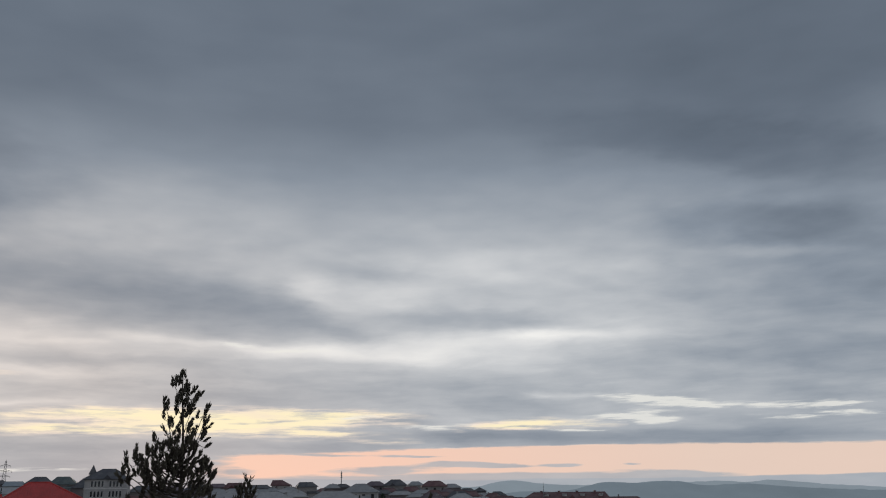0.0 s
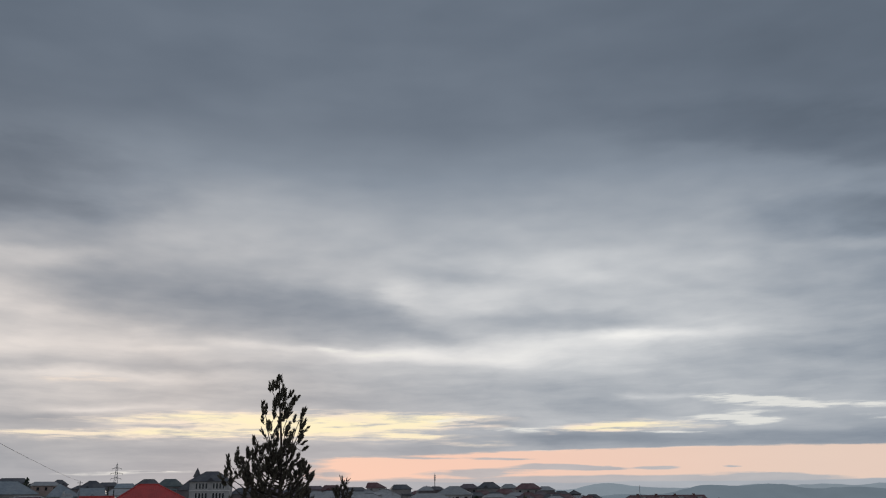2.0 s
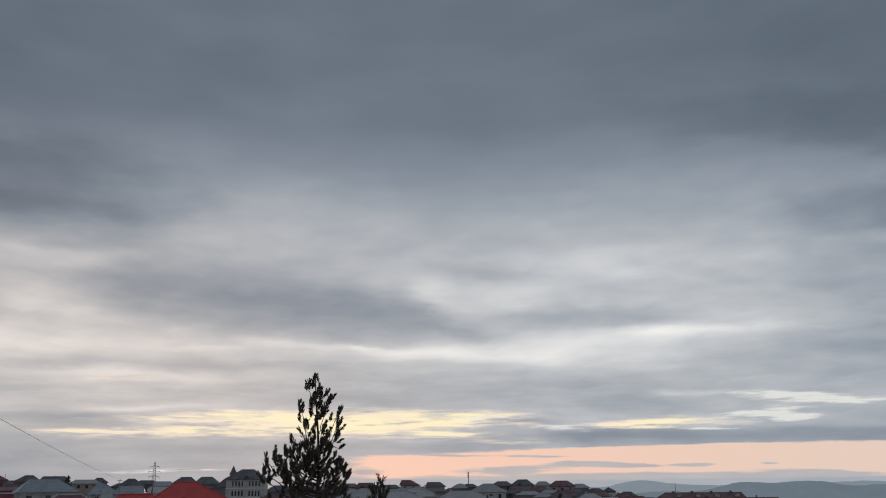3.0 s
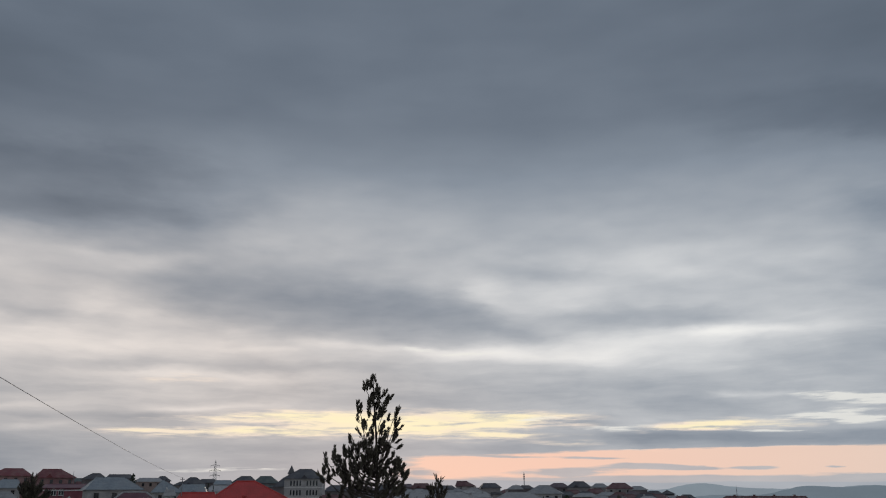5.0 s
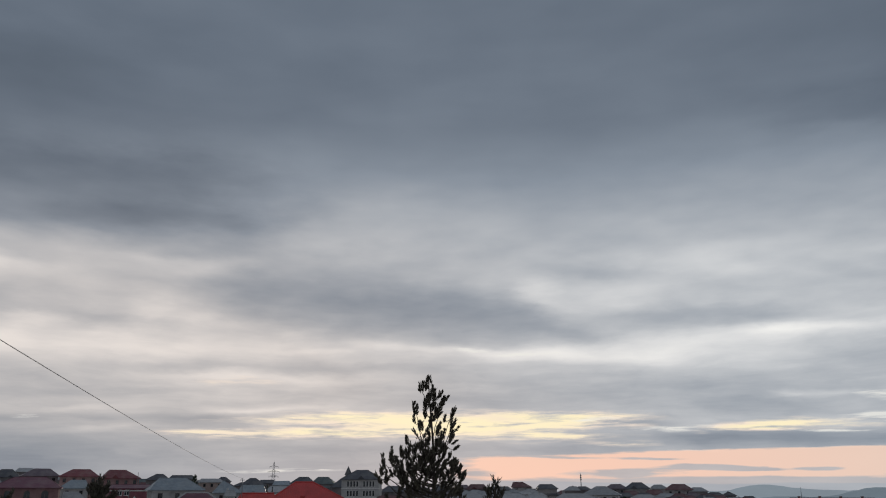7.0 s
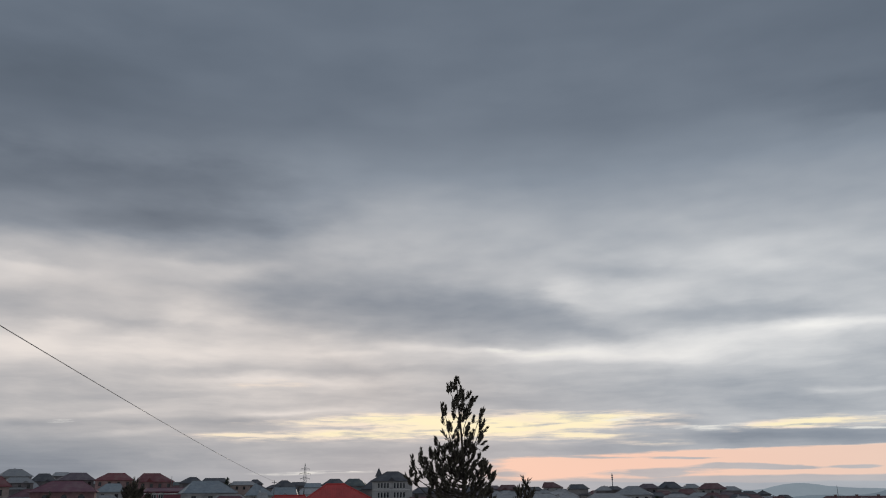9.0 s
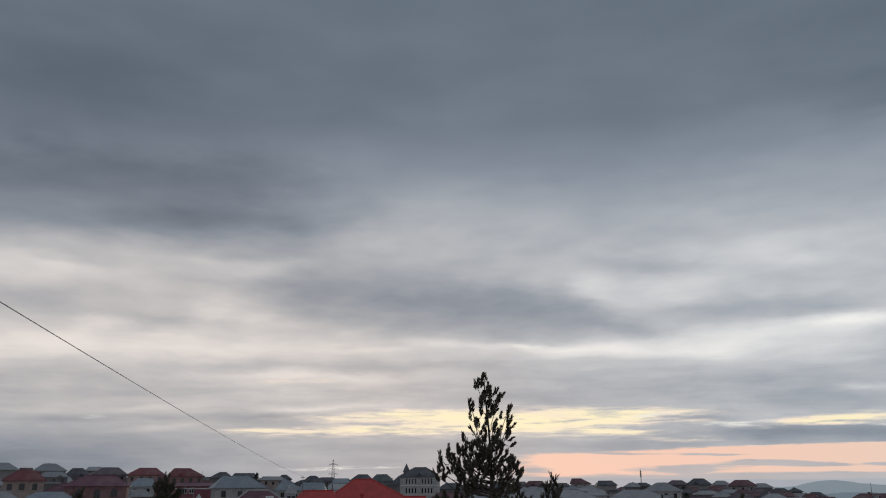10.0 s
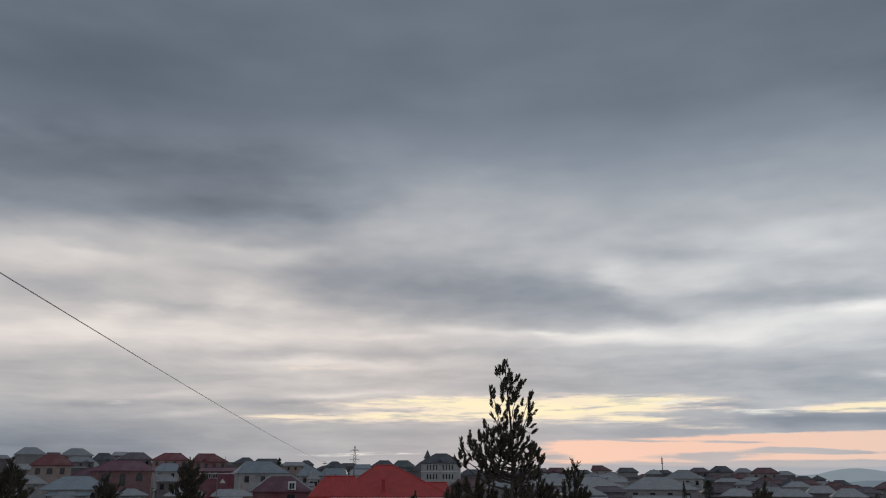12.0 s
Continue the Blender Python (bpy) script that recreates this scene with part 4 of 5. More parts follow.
house(42.3, 219.0, -0.2, -3, 9.3, 7.9, 2.57, 3.89, 5.1, "plum", "stone", "none", annex=(0.2, 6.7, 3.0, 1.4))
house(88.7, 228.6, -0.5, -17, 9.4, 8.0, 2.10, 3.57, 3.6, "grey", "dim", "none", chimney=(-0.2, 1.8, 0.9))
house(105.5, 237.2, -0.7, -19, 8.0, 6.8, 1.93, 3.79, 4.2, "pale", "dim", "none")
house(122.5, 246.2, -0.9, -33, 8.7, 7.4, 1.72, 3.33, 2.7, "plum", "dim", "none", annex=(-0.8, 6.4, 3.2, 1.6))
house(18.3, 190.0, -0.1, -6, 10.3, 8.8, 2.64, 4.40, 4.1, "plum", "stone", "row")
house(31.0, 189.7, -0.1, -3, 9.8, 8.3, 2.55, 4.32, 3.4, "pale", "dim", "none", chimney=(0.2, 1.4, 0.9), annex=(2.6, 4.2, 3.6, 1.4))
house(68.9, 198.2, -0.5, -24, 8.0, 6.8, 2.13, 3.69, 3.2, "pale", "dim", "none", chimney=(0.2, 1.3, 0.9))
house(81.3, 199.5, -0.6, -28, 9.5, 8.1, 1.99, 3.58, 4.1, "pale", "dim", "none", chimney=(-1.6, 2.2, 0.9))
house(98.6, 206.9, -0.9, -19, 8.0, 6.8, 1.70, 3.50, 2.9, "pale", "dim", "none", annex=(1.2, 5.6, 2.5, 1.2))
house(-117.9, 234.0, -1.0, 22, 7.3, 6.2, 1.58, 3.23, 3.9, "pale", "pale", "none", chimney=(-0.3, 0.8, 0.9))
house(-76.4, 207.0, -0.5, 27, 8.0, 6.8, 2.07, 3.48, 2.3, "pale", "stone", "none", annex=(-0.2, 4.1, 2.9, 1.2))
house(-77.9, 240.8, -0.2, 24, 8.1, 6.9, 2.42, 4.25, 3.0, "grey", "tan", "none")
house(-59.4, 195.7, -0.3, 15, 9.2, 7.8, 2.27, 4.19, 3.1, "pale", "stone", "none")
house(-59.6, 244.9, 0.0, 8, 9.2, 7.8, 2.67, 4.42, 4.0, "grey", "tan", "none", annex=(0.9, 5.7, 2.5, 1.5))
house(-34.0, 182.1, -0.1, 12, 9.1, 7.7, 2.50, 3.97, 4.9, "maroon", "tan", "none", annex=(-2.4, 4.2, 2.4, 1.4))
house(-86.8, 195.7, -0.8, 32, 7.3, 6.2, 1.77, 3.10, 3.0, "grey", "stone", "none", annex=(-0.9, 5.3, 2.4, 1.2))
house(-291.3, 555.9, 7.7, 23, 10.1, 8.6, 16.73, 18.97, 4.4, "grey", "dim", "plain")
house(-277.4, 552.6, 7.9, 25, 13.7, 11.6, 16.56, 18.81, 6.0, "grey", "dim", "plain")
house(-262.1, 545.5, 8.1, 31, 11.0, 9.3, 15.54, 17.74, 4.8, "slate", "dim", "plain")
house(-251.2, 545.4, 8.1, 29, 12.5, 10.6, 15.83, 18.04, 5.5, "slate", "dim", "plain")
house(-233.1, 536.7, 8.3, 29, 12.9, 11.0, 15.26, 17.43, 5.7, "green", "dim", "plain")
house(-217.4, 534.2, 8.3, 25, 12.9, 11.0, 14.08, 16.24, 5.7, "green", "dim", "plain", chimney=(0.1, 1.8, 0.9))
house(-204.6, 530.6, 8.3, 22, 10.5, 8.9, 14.36, 16.48, 4.6, "grey", "dim", "plain")
house(-190.2, 524.5, 8.3, 16, 13.3, 11.3, 13.27, 15.38, 5.9, "plum", "dim", "plain")
house(-177.6, 519.3, 8.2, 11, 10.2, 8.7, 13.40, 15.48, 4.5, "grey", "dim", "plain")
house(-167.7, 521.3, 8.1, 24, 12.6, 10.7, 12.99, 15.08, 5.5, "slate", "dim", "plain")
house(-155.2, 517.9, 8.0, 18, 13.7, 11.6, 12.33, 14.40, 6.0, "slate", "dim", "plain")
house(-142.5, 514.2, 7.9, 13, 11.7, 9.9, 11.68, 13.73, 5.1, "plum", "dim", "plain")
house(-128.8, 509.9, 7.7, 9, 12.1, 10.3, 11.75, 13.79, 5.3, "green", "dim", "plain")
house(-116.6, 509.2, 7.5, 20, 10.4, 8.8, 11.79, 13.81, 4.6, "maroon", "dim", "plain")
house(-104.8, 504.0, 7.3, 3, 12.2, 10.4, 10.84, 12.84, 5.4, "slate", "dim", "plain", chimney=(-1.2, 2.0, 0.9))
house(-92.5, 502.7, 7.0, 7, 12.6, 10.7, 11.06, 13.06, 5.5, "slate", "dim", "plain", chimney=(-0.4, 1.2, 0.9))
house(-81.1, 499.9, 6.8, 13, 11.0, 9.3, 9.95, 11.92, 4.8, "plum", "dim", "plain")
house(-68.7, 501.3, 6.5, 2, 13.2, 11.2, 9.68, 11.66, 5.8, "slate", "dim", "plain")
house(-56.9, 497.7, 6.2, 4, 12.3, 10.5, 9.86, 11.82, 5.4, "maroon", "dim", "plain")
house(-43.4, 499.3, 5.9, 14, 13.6, 11.6, 9.14, 11.11, 6.0, "grey", "dim", "plain", chimney=(1.7, 2.7, 0.9))
house(-32.1, 498.2, 5.6, -5, 11.0, 9.3, 8.99, 10.94, 4.8, "grey", "dim", "plain")
house(-22.3, 494.3, 5.3, 3, 10.6, 9.0, 8.69, 10.62, 4.7, "plum", "dim", "plain", chimney=(-0.6, 0.9, 0.9))
house(14.3, 498.1, 3.7, 1, 11.5, 9.8, 6.31, 8.23, 5.1, "plum", "dim", "plain", chimney=(-2.2, 1.8, 0.9))
house(23.7, 497.1, 4.0, -11, 11.2, 9.5, 6.58, 8.50, 4.9, "slate", "dim", "plain")
house(33.9, 495.9, 3.8, 5, 11.9, 10.1, 6.80, 8.72, 5.2, "slate", "dim", "plain")
house(44.3, 497.4, 3.5, -12, 11.3, 9.6, 6.71, 8.63, 5.0, "green", "dim", "plain", chimney=(2.7, 1.2, 0.9))
house(53.6, 497.5, 3.2, -5, 10.1, 8.6, 6.49, 8.41, 4.4, "green", "dim", "plain")
house(63.6, 500.5, 2.9, -11, 11.2, 9.5, 6.04, 7.97, 4.9, "maroon", "dim", "plain")
house(75.2, 504.3, 2.7, -9, 13.7, 11.6, 5.44, 7.37, 6.0, "maroon", "dim", "plain", chimney=(-3.0, 2.8, 0.9))
house(89.2, 505.4, 2.3, -9, 13.6, 11.6, 5.97, 7.92, 6.0, "green", "dim", "plain", chimney=(-3.2, 1.3, 0.9))
house(100.0, 503.7, 2.0, -14, 10.3, 8.8, 5.98, 7.92, 4.5, "slate", "dim", "plain", chimney=(0.6, 0.5, 0.9))
house(111.1, 509.1, 1.8, -14, 9.9, 8.4, 4.86, 6.81, 4.4, "plum", "dim", "plain")
house(122.9, 510.0, 1.5, -14, 13.2, 11.2, 4.92, 6.87, 5.8, "maroon", "dim", "plain")
house(134.8, 510.9, 1.3, -18, 10.6, 9.0, 4.63, 6.58, 4.7, "plum", "dim", "plain", chimney=(-1.6, 1.9, 0.9))
house(147.2, 517.2, 1.0, -11, 11.0, 9.3, 4.68, 6.66, 4.8, "slate", "dim", "plain", chimney=(0.6, 1.9, 0.9))
house(160.1, 519.0, 0.8, -15, 12.2, 10.4, 5.13, 7.11, 5.4, "grey", "dim", "plain")
house(170.7, 521.9, 0.6, -15, 10.6, 9.0, 4.70, 6.70, 4.7, "plum", "dim", "plain")
house(183.7, 526.0, 0.4, -23, 12.1, 10.3, 4.00, 6.00, 5.3, "slate", "dim", "plain")
house(198.6, 532.2, 0.1, -14, 12.5, 10.6, 4.57, 6.60, 5.5, "maroon", "dim", "plain")
house(211.4, 533.9, -0.1, -21, 11.2, 9.5, 4.55, 6.59, 4.9, "plum", "dim", "plain", chimney=(-2.2, 2.7, 0.9))
house(219.4, 535.2, -0.2, -28, 11.8, 10.0, 3.65, 5.69, 5.2, "slate", "dim", "plain")
house(233.4, 540.7, -0.6, -26, 13.1, 11.1, 1.96, 4.00, 5.8, "green", "dim", "plain")
house(246.2, 542.9, -2.7, -19, 9.9, 8.4, -0.10, 1.94, 4.4, "maroon", "dim", "plain")

# ---------------------------------------------------------------- trees


def needles(bm, at, along, size, count, rng, width=0.010):
    """A narrow brush of needles along a shoot."""
    d = Vector(along).normalized()
    u = d.cross(Vector((0.3, 0.2, 1.0))).normalized()
    v = d.cross(u)
    for _ in range(count):
        s = rng.random()
        a = rng.random() * math.tau
        out = (u * math.cos(a) + v * math.sin(a))
        root = Vector(at) + d * size * (s * 0.8 - 0.2)
        way = (d + out * rng.uniform(0.1, 0.65)).normalized()
        tip = root + way * size * rng.uniform(0.3, 0.5)
        side = way.cross(Vector((rng.uniform(-1, 1), rng.uniform(-1, 1), rng.uniform(-1, 1)))).normalized() * width
        mid = root + (tip - root) * 0.5 + out * size * 0.03
        bm.faces.new([bm.verts.new(p) for p in (root, mid + side, tip, mid - side)])


def pine(x, y, base, top, label, limbs, seed, lower=1.9, tuft=0.21, needle_count=40, sway=0.05, dense=1.0, width=0.011, spread=1.0, lean=0.0, girth=0.12, crest=9, gap=0.07):
    """A pine: bent tapered trunk, rising limbs with side shoots, and brushes of needles.
    limbs: rows of (drop below the top, reach to the side, bearing, rise)."""
    rng = random.Random(seed)
    tall = top - base
    ob = empty("pine_tree", pose(x, y, base), label, "tree")
    bend = lambda z: Vector((sway * math.sin(z * 0.7 + seed) * 0.6 + sway * 0.4 * math.sin(z * 1.9) + lean * (z - tall), 0.5 * sway * math.cos(z * 0.9 + seed), z))
    zero = bend(tall)
    spine = lambda z: bend(z) - Vector((zero.x, zero.y, 0))
    bm = bmesh.new()
    steps = 26
    tube(bm, [spine(tall * k / steps) for k in range(steps + 1)],
         [0.009 + girth * (1 - k / steps) ** 0.95 * tall / 9 for k in range(steps + 1)], 8)
    trunk = part("trunk", bm, BARK, ob)
    green = bmesh.new()

    def shoot(p, way, size):
        needles(green, p, way, size * rng.uniform(0.75, 1.25), int(needle_count * rng.uniform(0.8, 1.2)), rng, width)

    def limb(drop, reach, bearing, rise, inner=0.3):
        wood = bmesh.new()
        root = spine(max(tall - drop - rise, 0.2))
        out = Vector((math.sin(bearing), math.cos(bearing), 0))
        end = root + out * reach + Vector((0, 0, rise))
        pts = []
        for k in range(9):
            s = k / 8
            p = root.lerp(end, s) - Vector((0, 0, rise * 0.25 * math.sin(math.pi * s)))
            p += Vector((rng.uniform(-1, 1), rng.uniform(-1, 1), rng.uniform(-1, 1))) * 0.02
            pts.append(p)
        tube(wood, pts, [0.005 + 0.014 * (1 - k / 8) * min(2.0, reach + 0.3) for k in range(9)], 5)
        length = (end - root).length
        n = max(3, int(length / 0.135 * dense))
        for k in range(n):
            s = inner + (1 - inner) * (k + rng.random()) / n
            i = min(7, int(s * 8))
            p = pts[i].lerp(pts[i + 1], s * 8 - i)
            side = Vector((rng.uniform(-1, 1), rng.uniform(-1, 1), rng.uniform(-0.5, 0.7))).normalized()
            far = rng.uniform(0.05, 0.24) * (0.7 + 0.4 * reach) * tuft / 0.22
            q = p + side * far
            tube(wood, [p, p.lerp(q, 0.5) + Vector((0, 0, -0.02)), q], [0.006, 0.005, 0.003], 4)
            way = side * 0.42 + out * 0.2 + Vector((0.22 + rng.uniform(-0.25, 0.25), rng.uniform(-0.3, 0.3), 0.8))
            shoot(q, way, tuft)
        for _ in range(2):
            shoot(end + Vector((rng.uniform(-1, 1), rng.uniform(-1, 1), rng.uniform(-1, 0))) * 0.06, out * 0.2 + Vector((0.15, 0, 1)), tuft)
        part("limb", wood, BARK, trunk)

    for drop, reach, bearing, rise in limbs:
        limb(drop + 0.16, reach * 0.95, bearing, rise)
    drop = lower
    while drop < tall * 0.8:
        reach = min(0.60 + 0.26 * (drop - 1.5), 2.0) * rng.uniform(0.35, 1.15) * spread
        limb(drop + 0.1, max(reach, 0.15), rng.random() * math.tau, rng.uniform(0.3, 0.6) * min(1.0, reach), 0.1)
        drop += gap / dense if drop < lower + 1.8 else 0.3
    for n in range(crest):
        k = 9 * n / crest
        p = spine(tall - 0.12 - 0.06 * k * (1.0 if crest < 10 else 1.5))
        shoot(p + Vector((rng.uniform(-1, 1), rng.uniform(-1, 1), 0)) * (0.04 if crest < 10 else 0.075) * (1 + k * 0.2), Vector((rng.uniform(-0.4, 0.6), rng.uniform(-0.5, 0.5), 1)), tuft)
    part("crown", green, NEEDLE, ob, "dark needle brushes on rising shoots")
    return ob


R, L = math.pi / 2, -math.pi / 2
pine(1.205, 15.95, 0, 9.15, "tall sparse pine, dark against the dusk sky", [
    (0.10, 0.16, L, 0.30), (0.22, 0.12, R + 0.6, 0.30), (0.36, 0.17, R, 0.34), (0.42, 0.17, L - 0.8, 0.30),
    (0.52, 0.38, L, 0.85), (0.58, 0.18, R - 0.9, 0.40), (0.60, 0.35, R - 0.2, 0.75), (0.78, 0.39, R + 0.2, 0.60),
    (0.98, 0.38, R - 0.4, 0.55), (0.85, 0.30, L + 0.5, 0.55), (1.08, 0.58, L, 0.70), (1.25, 0.30, R + 1.0, 0.45),
    (1.30, 0.66, L + 0.4, 0.60), (1.42, 0.80, L - 0.1, 0.60), (1.38, 0.86, L - 0.3, 0.55), (1.50, 0.42, R + 0.3, 0.45),
    (1.55, 0.42, R - 0.2, 0.50), (1.62, 0.85, L + 0.7, 0.50), (1.50, 0.98, L + 0.1, 0.55), (1.66, 1.02, L - 0.2, 0.50), (1.82, 1.02, L + 0.3, 0.45), (1.60, 0.54, R, 0.45), (1.78, 0.55, R + 0.25, 0.40), (1.95, 0.52, R - 0.2, 0.40), (1.40, 0.35, R + 1.9, 0.40), (1.70, 0.42, R + 0.1, 0.40),
    (0.95, 0.25, 3.0, 0.4), (1.15, 0.35, 0.3, 0.4), (1.35, 0.40, 3.4, 0.4), (1.20, 0.48, L - 0.9, 0.5)] + [
    (1.15 + 0.11 * k, 0.36 + 0.045 * k + 0.16 * (k % 3 - 1), L + 0.5 * (k % 4 - 1.5), 0.45) for k in range(6)] + [
    (1.25 + 0.13 * k, 0.22 + 0.03 * k + 0.10 * (k % 3 - 1), R + 0.5 * (k % 4 - 1.5), 0.40) for k in range(4)], 3, lower=2.1, tuft=0.19, needle_count=40, width=0.0125, dense=1.12, spread=0.8, sway=0.08, girth=0.08, crest=20, gap=0.22)
pine(2.63, 16.8, 0, 7.22, "smaller pine beside the tall one", [
    (0.1, 0.08, L, 0.2), (0.2, 0.10, R, 0.25), (0.35, 0.14, L, 0.3), (0.45, 0.16, R, 0.3)], 8, lower=0.5, dense=1.4, spread=0.95)
pine(-13.75, 26.8, 0, 7.4, "dark pine standing among the house yards", [(0.2, 0.2, L, 0.3), (0.3, 0.25, R, 0.3)], 11, lower=0.4, tuft=0.34, width=0.014, dense=1.6, spread=1.15)
pine(-11.1, 27.9, 0, 6.9, "dark pine standing among the house yards", [(0.2, 0.2, L, 0.3), (0.3, 0.25, R, 0.3)], 12, lower=0.4, tuft=0.34, width=0.014, dense=1.6, spread=0.6)
pine(-8.6, 28.75, 0, 7.4, "dense dark pine with a pointed top", [(0.15, 0.15, L, 0.3), (0.25, 0.2, R, 0.3)], 13, lower=0.3, tuft=0.32, width=0.014, dense=1.7, spread=0.9)
pine(11.6, 30.7, 0, 6.6, "dark young pine between the houses", [(0.2, 0.2, L, 0.3), (0.3, 0.22, R, 0.3)], 14, lower=0.4, tuft=0.34, width=0.018, spread=0.4)
pine(0.40, 22.0, 0, 6.75, "dark bushy pine below the tall one", [(0.2, 0.25, L, 0.3), (0.3, 0.3, R, 0.3)], 15, lower=0.3, tuft=0.28, width=0.014, dense=1.7, spread=1.05)
pine(-0.75, 22.3, 0, 6.45, "low dark pine in front of the red roof", [(0.2, 0.2, L, 0.3), (0.3, 0.2, R, 0.3)], 16, lower=0.3, tuft=0.26, width=0.014, dense=1.5, spread=0.7)
pine(1.45, 16.7, 0, 6.92, "low bushy pine against the tall pine", [(0.15, 0.25, L, 0.3), (0.25, 0.2, R, 0.3)], 18, lower=0.2, dense=1.2, spread=1.2)
pine(2.0, 17.3, 0, 7.02, "low pine filling in between two taller pines", [(0.15, 0.2, L, 0.3), (0.25, 0.2, R, 0.3)], 17, lower=0.25, dense=1.2, spread=1.3)
pine(0.72, 17.0, 0, 7.05, "low bushy pine against the tall pine", [(0.15, 0.2, L, 0.3), (0.2, 0.25, R, 0.3)], 19, lower=0.25, dense=1.0, spread=1.2)


def evergreen(name, x, y, top, wide, label, seed, cone=True):
    """A small far evergreen: stem and a ragged crown of leaf clumps."""
    rng = random.Random(seed)
    g = ground_height(x, y)
    tall = top - g
    ob = empty(name, pose(x, y, g), label, "tree")
    bm = bmesh.new()
    tube(bm, [Vector((0, 0, -0.3)), Vector((0.03, 0, tall * 0.5)), Vector((0, 0, tall * 0.95))], [0.16, 0.1, 0.02], 6)
    part("trunk", bm, BARK, ob)
    bm = bmesh.new()
    for _ in range(700):
        s = rng.random() ** 0.8
        r = wide / 2 * ((1 - s) ** 0.7 if cone else math.sin(math.pi * min(1, 0.15 + s * 0.85)) ** 0.6) * math.sqrt(rng.random())
        a = rng.random() * math.tau
        p = Vector((r * math.cos(a), r * math.sin(a), tall * (0.15 + 0.85 * s)))
        e = [Vector((rng.gauss(0, 1), rng.gauss(0, 1), rng.gauss(0, 1.6))).normalized() * wide * 0.09 for _ in range(3)]
        bm.faces.new([bm.verts.new(p + q) for q in e])
    part("crown", bm, LEAF, ob)
    return ob


evergreen("cypress", -22.2, 198.8, 8.4, 1.3, "narrow dark cypress beside pale houses", 1)
evergreen("cypress", -21.0, 198.5, 7.9, 1.1, "narrow dark cypress beside pale houses", 2)
evergreen("garden_tree", -47.8, 245.4, 11.3, 3.2, "round dark garden tree behind roofs", 3, False)
evergreen("garden_tree", 50.5, 178.0, 5.4, 1.6, "small dark garden tree before pale walls", 4)
evergreen("garden_tree", 75.0, 240.0, 5.2, 3.0, "small dark garden tree before pale walls", 5, False)

# ---------------------------------------------------------------- pylon, masts, poles, cable


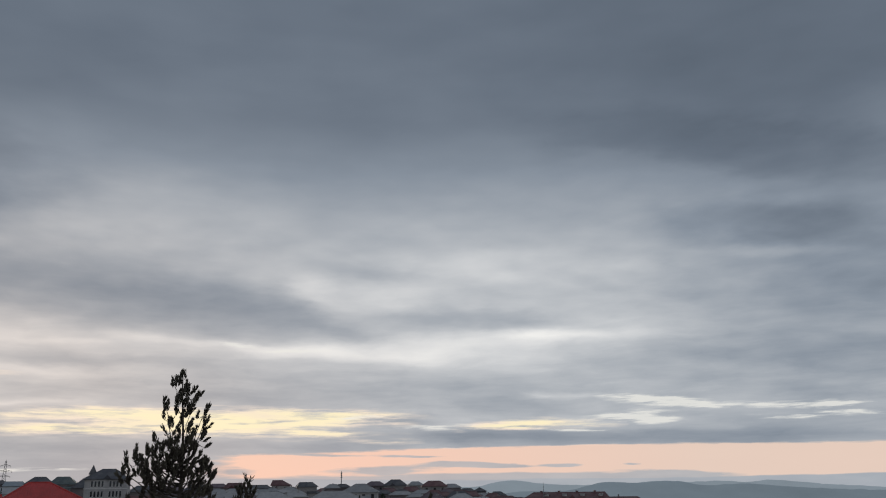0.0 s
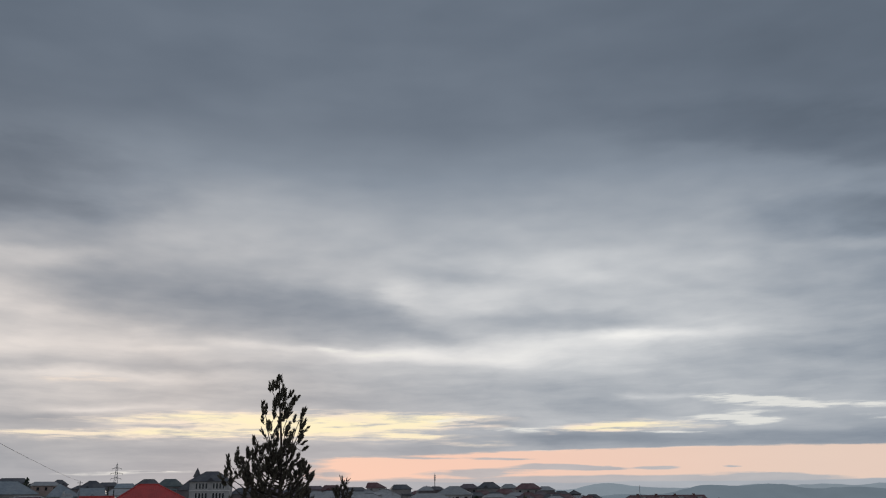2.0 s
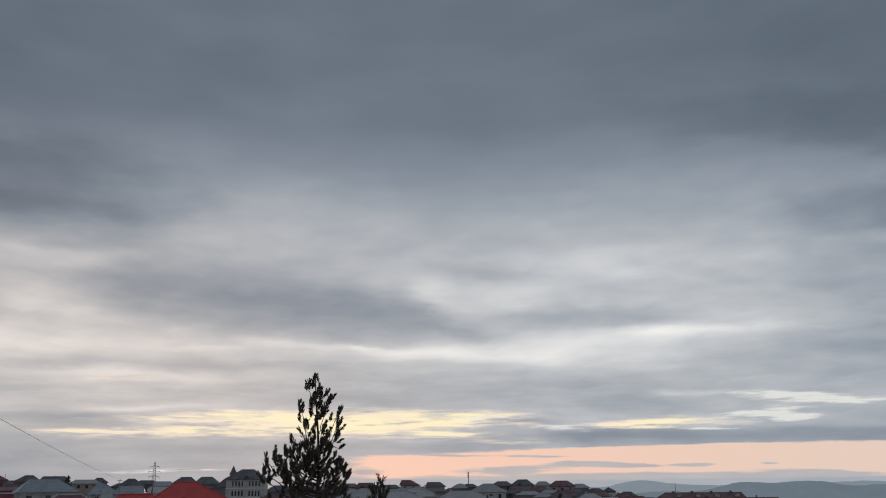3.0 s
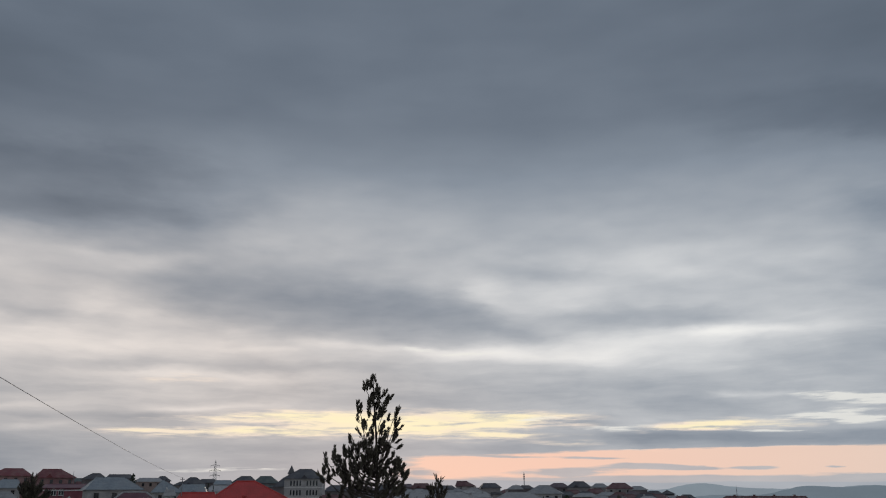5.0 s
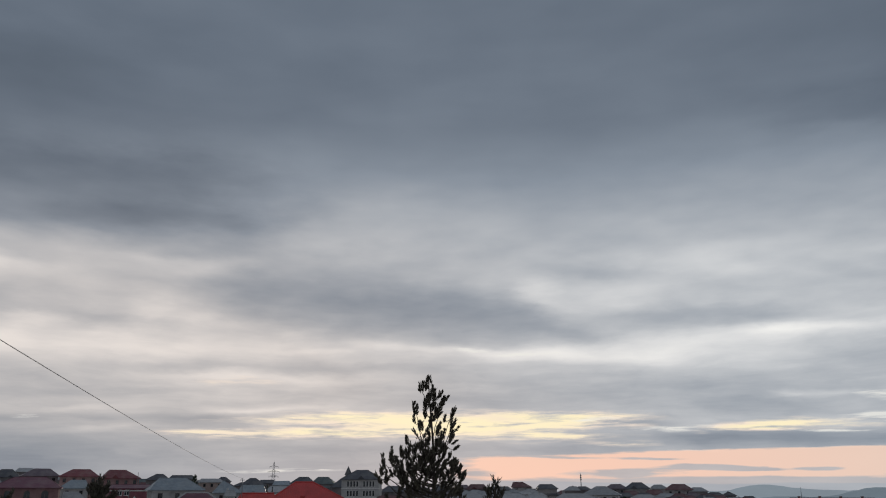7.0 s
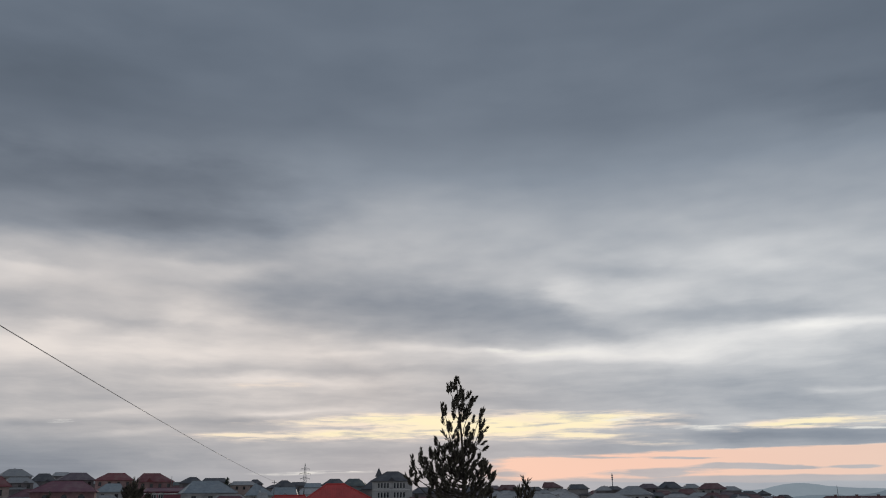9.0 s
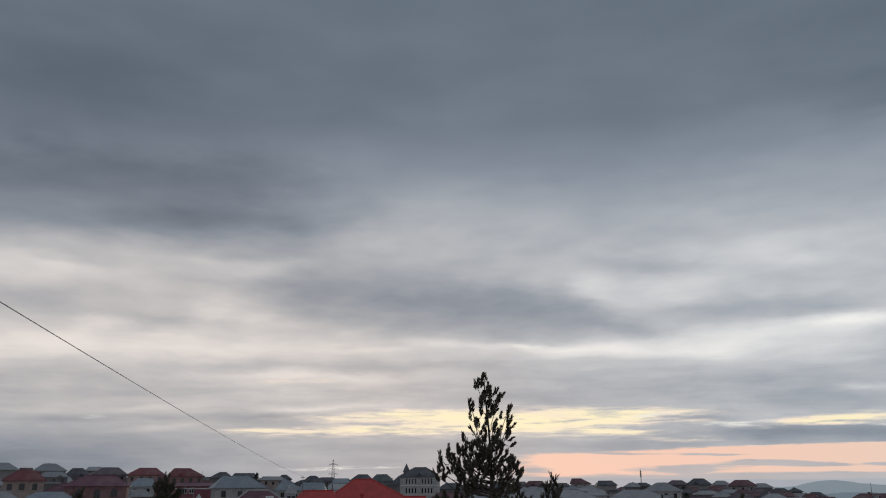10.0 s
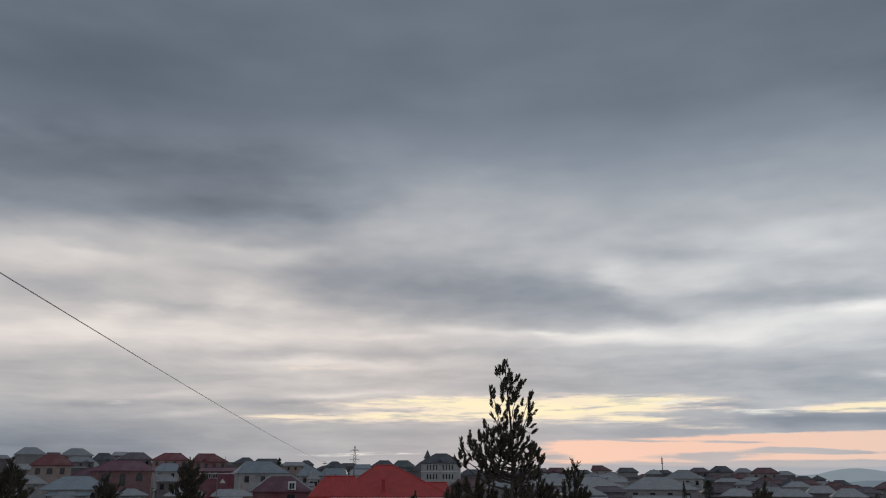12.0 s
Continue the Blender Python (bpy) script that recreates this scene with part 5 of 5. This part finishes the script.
def pylon(x, y, top):
    g = ground_height(x, y)
    tall = top - g
    ob = empty("power_pylon", pose(x, y, g, 0, 0, 8), "grey steel lattice power pylon with three cross-arms", "pylon")
    half = lambda z: 3.0 * (1 - z / tall) ** 1.2 + 0.45
    levels = [0, 0.16, 0.3, 0.42, 0.52, 0.61, 0.69, 0.76, 0.83, 0.9, 0.96]
    for sx in (-1, 1):
        for sy in (-1, 1):
            bm = bmesh.new()
            tube(bm, [Vector((sx * half(tall * k), sy * half(tall * k), tall * k)) for k in levels], [0.14] * len(levels), 4)
            part("leg", bm, METAL, ob)
    for k0, k1 in zip(levels, levels[1:]):
        bm = bmesh.new()
        a, b = half(tall * k0), half(tall * k1)
        for s in (-1, 1):
            for p, q in (((-a, s * a), (b, s * b)), ((a, s * a), (-b, s * b)), ((s * a, -a), (s * b, b)), ((s * a, a), (s * b, -b))):
                tube(bm, [Vector((*p, tall * k0)), Vector((*q, tall * k1))], [0.075, 0.075], 4)
        part("bracing", bm, METAL, ob)
    for k, reach in ((0.62, 4.8), (0.74, 5.8), (0.86, 4.4)):
        bm = bmesh.new()
        z = tall * k
        for s in (-1, 1):
            tube(bm, [Vector((0, 0, z + 1.2)), Vector((s * reach, 0, z))], [0.2, 0.1], 4)
            tube(bm, [Vector((0, 0, z - 0.3)), Vector((s * reach, 0, z))], [0.2, 0.1], 4)
        arm = part("cross_arm", bm, METAL, ob)
        for s in (-1, 1):
            bm = bmesh.new()
            tube(bm, [Vector((s * reach, 0, z)), Vector((s * reach, 0, z - 1.6))], [0.15, 0.12], 5)
            part("insulator", bm, METAL, arm)
    bm = bmesh.new()
    tube(bm, [Vector((0, 0, tall * 0.94)), Vector((0, 0, tall))], [0.35, 0.1], 4)
    part("peak", bm, METAL, ob)


def mast(name, x, y, top, label, radius=0.18, lattice=False):
    g = ground_height(x, y)
    ob = empty(name, pose(x, y, g), label, "mast")
    tall = top - g
    bm = bmesh.new()
    tube(bm, [Vector((0, 0, -0.5)), Vector((0, 0, tall * 0.6)), Vector((0, 0, tall))], [radius * 1.5, radius, radius * 0.5], 8)
    part("pole", bm, METAL, ob)
    if lattice:
        for k in (0.72, 0.8, 0.88):
            bm = bmesh.new()
            box(bm, -0.5, 0.5, -0.25, 0.25, tall * k, tall * k + 1.0)
            part("antenna_panel", bm, METAL, ob)
    return ob


pylon(-94.3, 895, 36.9)
mast("radio_mast", 151.0, 580.7, 18.5, "thin grey radio mast with antenna panels", 0.3, True)
mast("street_lamp", -38.7, 144.9, 7.3, "pale thin street lamp pole", 0.10)
mast("antenna", -88, 340, 14.0, "thin rooftop-high antenna pole", 0.15)
mast("antenna", 158.0, 295.0, 7.9, "thin antenna pole beside the long maroon roof", 0.12)

# a service cable that comes down past the viewpoint to a mast on the red roof
bm = bmesh.new()
a, b = Vector((-12.8, 91.1, 8.23)), Vector((-6.85, 12.2, 10.0))
pts = [a.lerp(b, k / 40) - Vector((0, 0, 0.96 * (k / 40) * (1 - k / 40))) for k in range(45)]
tube(bm, pts, [0.0095] * 45, 6)
tagged(part("overhead_cable", bm, CABLE), "thin dark grey overhead cable sagging towards the houses", "cable")
bm = bmesh.new()
tube(bm, [Vector((0, 0, 0)), Vector((0, 0, 2.9))], [0.05, 0.035], 8)
tube(bm, [Vector((-0.25, 0, 2.7)), Vector((0.25, 0, 2.7))], [0.03, 0.03], 6)
tagged(part("cable_mast", bm, METAL, at=pose(-12.8, 91.18, 5.4)), "thin steel cable mast standing on the red roof", "mast")
